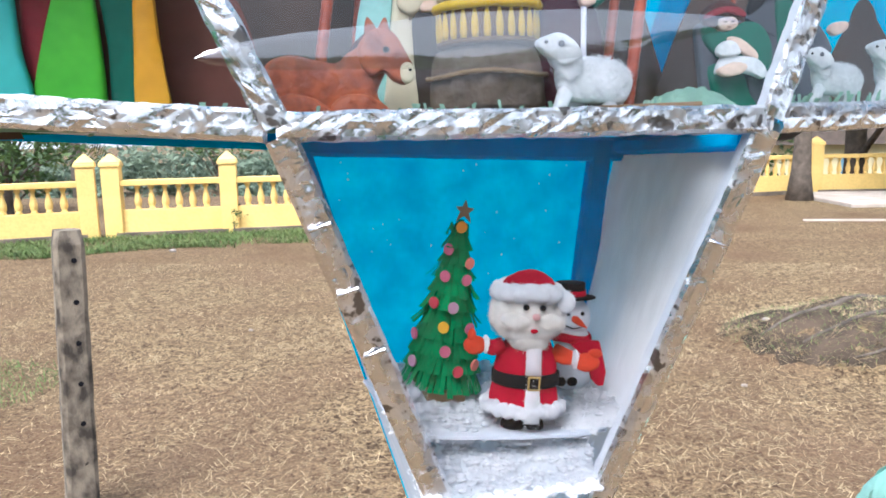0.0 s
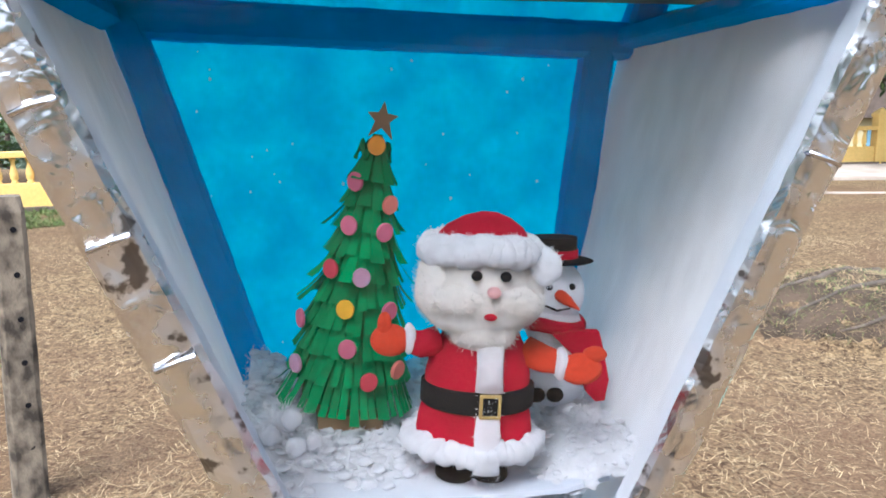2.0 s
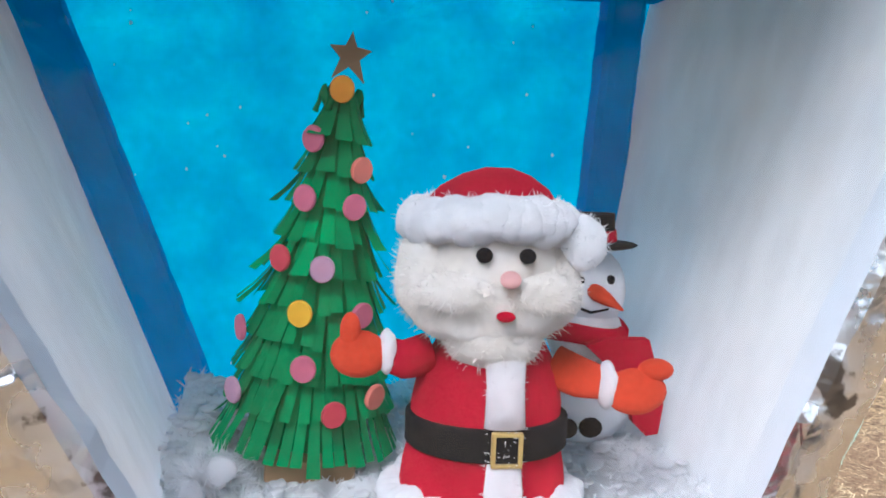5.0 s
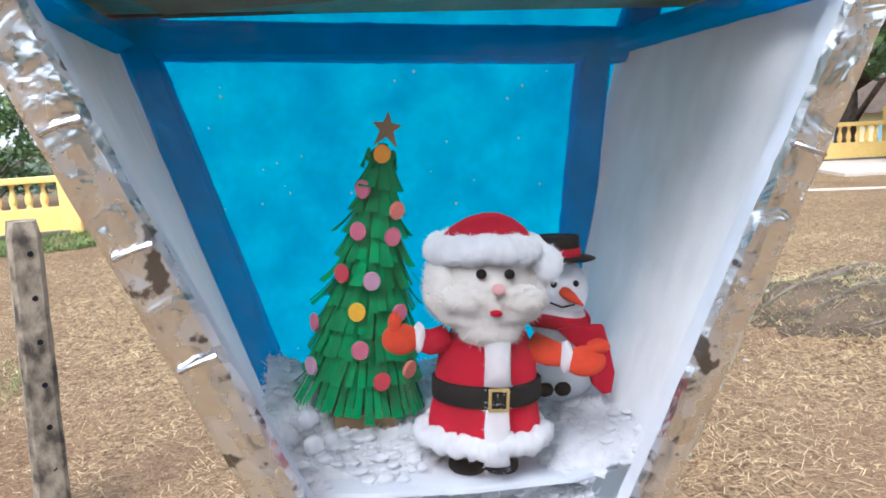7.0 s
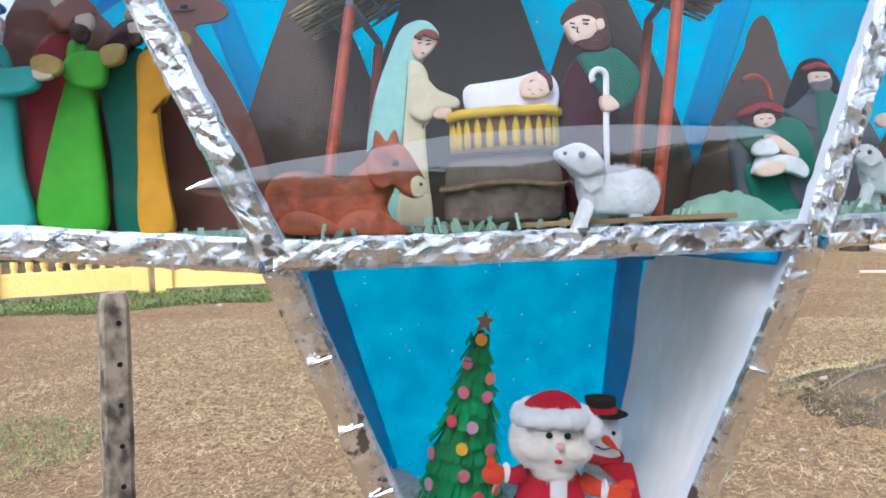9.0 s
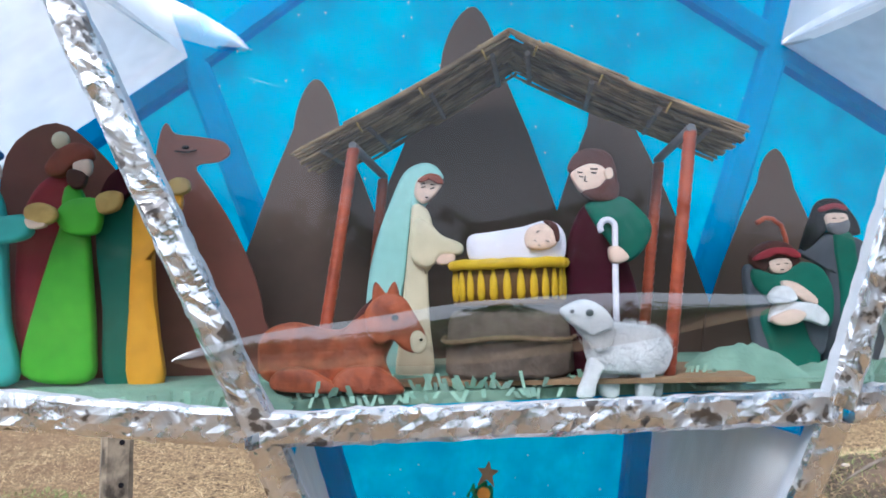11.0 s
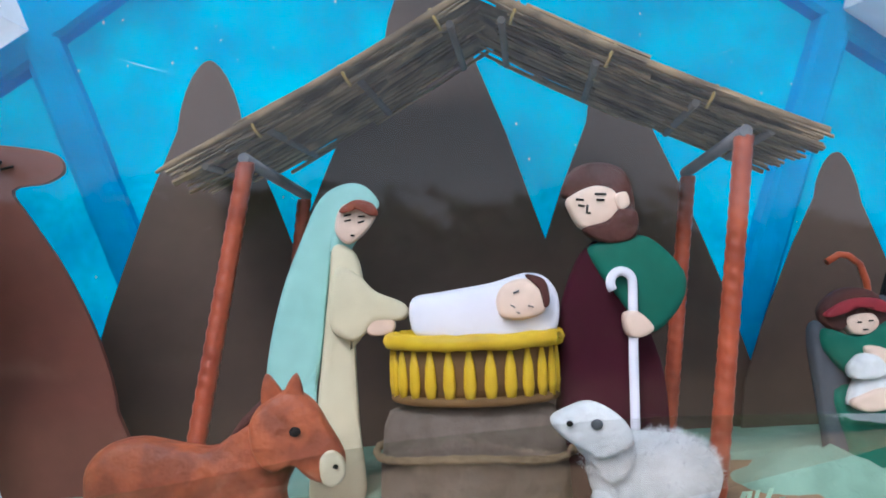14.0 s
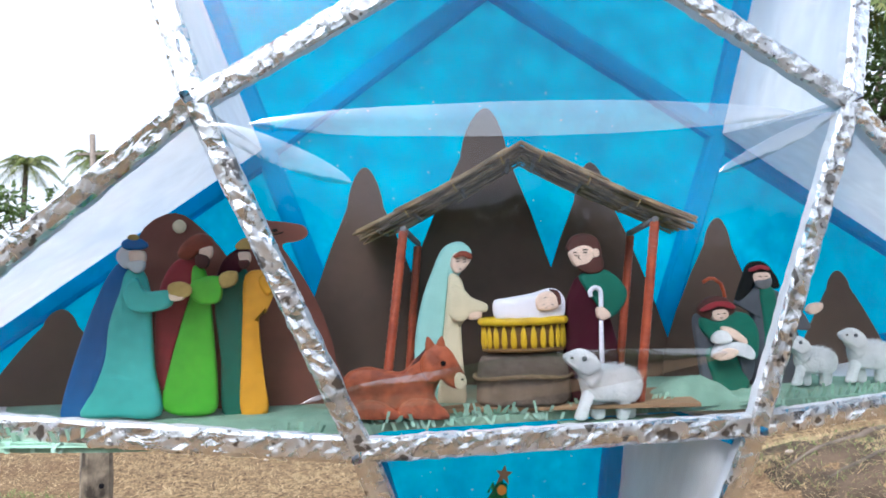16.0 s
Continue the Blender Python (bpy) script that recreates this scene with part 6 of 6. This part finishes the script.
def build_snow_doll():
    bm = bmesh.new()
    ball(bm, (0, 0, 0.016), (0.0175, 0.0165, 0.0175), 0, 22, 14)
    ball(bm, (0, 0, 0.036), (0.0130, 0.0125, 0.0120), 0, 22, 14)
    ball(bm, (0.001, 0, 0.0515), (0.0126, 0.0120, 0.0148), 0, 22, 14)
    tube(bm, [(0.0115 * math.cos(a), 0.0110 * math.sin(a), 0.0375 + 0.001 * math.sin(2 * a)) for a in [2 * math.pi * k / 24 for k in range(25)]], 0.0034, 1, 10)
    slab(bm, [(0.002, 0.0380), (0.0165, 0.0375), (0.0185, 0.030), (0.0215, 0.016), (0.0200, 0.0065), (0.0160, 0.0060), (0.0120, 0.0100), (0.0085, 0.024), (-0.004, 0.036)], -0.0175, -0.0125, 1)
    ball(bm, (0.001, -0.001, 0.0665), (0.0160, 0.0150, 0.0016), 2, 20, 8)
    loft(bm, [(0.0, 0, 0.0660, 0.0105, 0.0100), (-0.0005, 0, 0.0715, 0.0105, 0.0100)], 1, 20)
    loft(bm, [(-0.0005, 0, 0.0710, 0.0100, 0.0095), (-0.001, 0, 0.0770, 0.0105, 0.0100)], 2, 20)
    for x in (-0.0045, 0.0055):
        ball(bm, (x, -0.0105, 0.0560), (0.0016, 0.0011, 0.0016), 2, 8, 6)
    tube(bm, [(0.000, -0.0100, 0.0525), (0.003, -0.0150, 0.0505), (0.0065, -0.0205, 0.0480)], [0.0030, 0.0022, 0.0004], 3, 10)
    tube(bm, [(-0.006, -0.0095, 0.0475), (-0.001, -0.0112, 0.0455), (0.005, -0.0105, 0.0465)], 0.0005, 2, 6)
    for x in (-0.004, 0.004):
        ball(bm, (x - 0.006, -0.0165, 0.0090), (0.0040, 0.002, 0.0034), 2, 10, 6)
    thing(part("snow_doll", bm, [COTTON, FELT_RED, BLACK, FELT_ORANGE]), at(0.0565, 0.108, -0.1880, -8, 2.5), "white snow doll with a black hat and red scarf", "doll")


build_snow_doll()

# card platform and cotton snow
bm = bmesh.new()
out = [(-0.074, 0.052), (-0.04, 0.046), (0.0, 0.044), (0.04, 0.047), (0.062, 0.056), (0.082, 0.175), (-0.088, 0.175)]
a = [bm.verts.new((x, y, -0.1957 - 0.085 * x)) for x, y in out]
b = [bm.verts.new((x, y, -0.1977 - 0.085 * x)) for x, y in out]
bm.faces.new(a)
bm.faces.new(b[::-1])
for i in range(len(a)):
    bm.faces.new((a[i], a[(i + 1) % len(a)], b[(i + 1) % len(a)], b[i]))
part("platform", bm, WHITE_CARD, star, "white card platform across the point")


def cotton(name, fn, xs, ys, seed, label, strands, lumps=0):
    rnd = random.Random(seed)
    n, k = 70, 50
    verts, faces = [], []
    for j in range(k + 1):
        for i in range(n + 1):
            x, y = xs[0] + (xs[1] - xs[0]) * i / n, ys[0] + (ys[1] - ys[0]) * j / k
            x, z = fn(x, y)
            z += 0.0040 * noise.noise((x * 90, y * 90, seed)) + 0.0022 * noise.noise((x * 260, y * 260, seed)) + 0.0012 * noise.noise((x * 600, y * 600, seed))
            verts.append((x, y, z))
    for j in range(k):
        for i in range(n):
            p = j * (n + 1) + i
            faces.append((p, p + 1, p + n + 2, p + n + 1))
    base = list(verts)
    for _ in range(strands):
        x, y, z = base[rnd.randrange(len(base))]
        x, y = x + rnd.uniform(-0.002, 0.002), y + rnd.uniform(-0.002, 0.002)
        a, ln = rnd.uniform(0, 6.283), rnd.uniform(0.002, 0.007)
        i = len(verts)
        w = 0.00035
        verts += [(x - w, y, z - 0.0005), (x + w, y, z - 0.0005), (x + math.cos(a) * ln * 0.6, y + math.sin(a) * ln * 0.6, z + ln * rnd.uniform(0.15, 0.6))]
        faces.append((i, i + 1, i + 2))
    for _ in range(lumps):
        x, y, z = base[rnd.randrange(len(base))]
        s, fl, ph = rnd.uniform(0.0012, 0.0034), rnd.uniform(0.3, 0.65), rnd.uniform(0, 9)
        i = len(verts)
        for a in range(1, 6):
            for b in range(9):
                th, al = math.pi * a / 6, 2 * math.pi * b / 9
                d = Vector((math.sin(th) * math.cos(al), math.sin(th) * math.sin(al), math.cos(th)))
                q = s * (1 + 0.55 * noise.noise(d * 2.2 + Vector((ph, 0, 0))))
                verts.append((x + d.x * q, y + d.y * q, z + d.z * q * fl + s * 0.15))
        for a in range(4):
            for b in range(9):
                faces.append((i + a * 9 + b, i + a * 9 + 9 + b, i + a * 9 + 9 + (b + 1) % 9, i + a * 9 + (b + 1) % 9))
        faces.append(tuple(range(i, i + 9)))
    ob = mesh_object(name, verts, faces, COTTON, True)
    ob.matrix_basis = STAR
    tagged(ob, label, "snow", kind="stuff")


def bed(x, y):
    half_l, half_r = -0.083 + 0.02 * (0.175 - y) / 0.13 * -0.3, 0.080
    z = -0.1935 - 0.07 * x
    z += 0.010 * max(0, (y - 0.07) / 0.09) + 0.012 * max(0, (abs(x + 0.005) - 0.045) / 0.04) * 0.8
    z -= 0.006 * max(0, 1 - math.hypot((x - 0.006) / 0.03, (y - 0.062) / 0.02))
    z -= 0.006 * max(0, 1 - (y - 0.05) / 0.012)
    return x, z


cotton("cotton_snow", bed, (-0.080, 0.076), (0.050, 0.172), 41, "loose cotton-wool snow on the platform", 5200, 900)
cotton("cotton_drift", lambda x, y: (-0.010 + x * (0.68 + 1.6 * (y - 0.02)), -0.206 - 0.5 * (0.06 - y)), (-0.080, 0.080), (0.020, 0.085), 42, "cotton-wool snow packed in the star's lower point", 4200, 700)
rnd = random.Random(12)
for x, y, z, s in ((-0.0650, 0.085, -0.178, 0.8), (-0.056, 0.075, -0.187, 0.7), (0.064, 0.085, -0.193, 0.7)):
    bm = bmesh.new()
    for k in range(9):
        ball(bm, (rnd.uniform(-0.007, 0.007) * s, rnd.uniform(-0.006, 0.006) * s, rnd.uniform(-0.007, 0.009) * s), (0.005 * s, 0.004 * s, 0.0055 * s), 0, 10, 8, 0.25, 280)
    fuzz(bm, (0, 0, 0), (0.010 * s, 0.009 * s, 0.010 * s), 0, 900, 0.006, rnd, False)
    thing(part("cotton_tuft", bm, COTTON), at(x, y, z), "pulled tuft of white cotton wool", "cotton")

# ---- what the star hangs from, and a streamer beside it ----
bm = bmesh.new()
top = STAR @ Vector((0, 0.09, 0.655))
for s in (-1, 1):
    tube(bm, [STAR @ Vector((s * 0.353, 0.07, 0.645)), STAR @ Vector((0, 0.09, 1.0)), STAR @ Vector((0, 0.09, 1.36))], 0.0012, 0, 6)
thing(part("hanging_cord", bm, ROPE), Matrix(), "thin cord holding the star lantern", "cord")
for x in (-3.4, 3.6):
    bm = bmesh.new()
    tube(bm, [(0, 0, -0.1), (0, 0, 1.4), (0, 0, 2.9)], [0.035, 0.032, 0.028], 0, 12)
    thing(part("bamboo_pole", bm, BAMBOO), pose(x, 0.5, 0), "upright bamboo pole holding the line", "pole", "bamboo poles")
bm = bmesh.new()
tube(bm, [(-3.4, 0.5, 2.85), (-1.5, 0.5, 2.79), (0.03, 0.5, 2.775), (1.8, 0.5, 2.79), (3.6, 0.5, 2.85)], 0.004, 0, 7)
thing(part("line", bm, ROPE), Matrix(), "rope line strung between bamboo poles", "rope")

# ---- house and pole beyond the wall ----
def build_house():
    r = root("house", pose(18.6, 41, -5.2, 0, 0, -12), "pale yellow house with blue shutters behind trees", "house")
    bm = bmesh.new()
    box(bm, (0, 0, 2.9), (9, 6, 5.8))
    part("wall", bm, HOUSE_WALL, r)
    bm = bmesh.new()
    slab(bm, [(-5.2, 5.8), (5.2, 5.8), (4.0, 7.6), (-4.0, 7.6)], -3.6, 3.6)
    part("roof", bm, TILE_ROOF, r)
    for i in range(4):
        for z in (1.8, 4.5):
            bm = bmesh.new()
            box(bm, (-3.3 + 2.2 * i, -3.03, z), (1.2, 0.12, 1.4), bevel=0.03)
            w = part("window", bm, WINDOW_BLUE, r)
            bm = bmesh.new()
            box(bm, (-3.3 + 2.2 * i, -3.08, z - 0.78), (1.5, 0.2, 0.1))
            part("sill", bm, STONE, w)


build_house()
bm = bmesh.new()
tube(bm, [(0, 0, -0.2), (0, 0, 6.6)], [0.11, 0.085], 0, 10)
box(bm, (0, 0, 6.0), (1.0, 0.08, 0.08))
thing(part("utility_pole", bm, GREY_WOOD), pose(-13.2, 21.2, -1.3), "slim grey utility pole beyond the wall", "pole")

bm = bmesh.new()
rnd = random.Random(6)
for k in range(16):
    a = 2 * math.pi * k / 16
    p = Vector((0.02 * math.cos(a), 0.02 * math.sin(a), 0))
    rings = []
    for s in range(7):
        t = s / 6
        c = p * (1 + 2.2 * t) + Vector((0.006 * math.sin(6 * t + k), 0.006 * math.cos(5 * t + 2 * k), -0.10 * t + 0.02 * math.sin(math.pi * t)))
        w = Vector((-math.sin(a), math.cos(a), 0)) * (0.012 + 0.004 * math.sin(7 * t + k))
        rings.append([bm.verts.new(c - w), bm.verts.new(c + w)])
    ring_faces(bm, rings, 0, False)
tube(bm, [(0, 0, 0.02), (0, 0, -0.04)], [0.012, 0.022], 0, 10)
thing(part("crepe_tassel", bm, MINT_CREPE), pose(0.555, 0.95, 1.005), "ruffled mint crepe-paper tassel", "tassel")
bm = bmesh.new()
tube(bm, [(0.555, 0.95, -0.05), (0.555, 0.95, 0.50), (0.555, 0.95, 1.02)], 0.008, 0, 8)
thing(part("tassel_stake", bm, BAMBOO), Matrix(), "thin bamboo stake carrying the crepe tassel", "stake")

# ---- stones and roots ----
rnd = random.Random(9)
for x, y, s in ((-4.29, 8.93, 0.05), (1.80, 5.125, 0.030), (1.35, 4.1, 0.02), (2.0, 2.3, 0.02), (-1.9, 5.2, 0.02), (1.1, 6.3, 0.03), (3.1, 3.9, 0.02)):
    bm = bmesh.new()
    ball(bm, (0, 0, 0), (s, s * 0.8, s * 0.5), 0, 10, 7, 0.5, 18)
    thing(part("pebble", bm, STONE), pose(x, y, land(x, y) + s * 0.3), "pale stone lying on the earth", "stone", "loose stones")
for k, pts in enumerate((((1.68, 4.87), (2.03, 5.12), (2.43, 5.37), (2.98, 5.62)), ((1.88, 4.67), (2.38, 4.92), (3.08, 5.17)), ((2.08, 4.42), (2.58, 4.52), (3.18, 4.67)))):
    bm = bmesh.new()
    fine = []
    for (x0, y0), (x1, y1) in zip(pts, pts[1:]):
        fine += [(x0 + (x1 - x0) * t, y0 + (y1 - y0) * t + 0.04 * noise.noise((x0 + t * 3, k, 0))) for t in (0, 0.25, 0.5, 0.75)]
    tube(bm, [(x, y, land(x, y) + 0.010) for x, y in fine], [0.008 + 0.026 * i / len(fine) for i in range(len(fine))], 0, 8)
    thing(part("tree_root", bm, BARK), Matrix(), "dark gnarled root surfacing from the mound", "root", "surface roots")
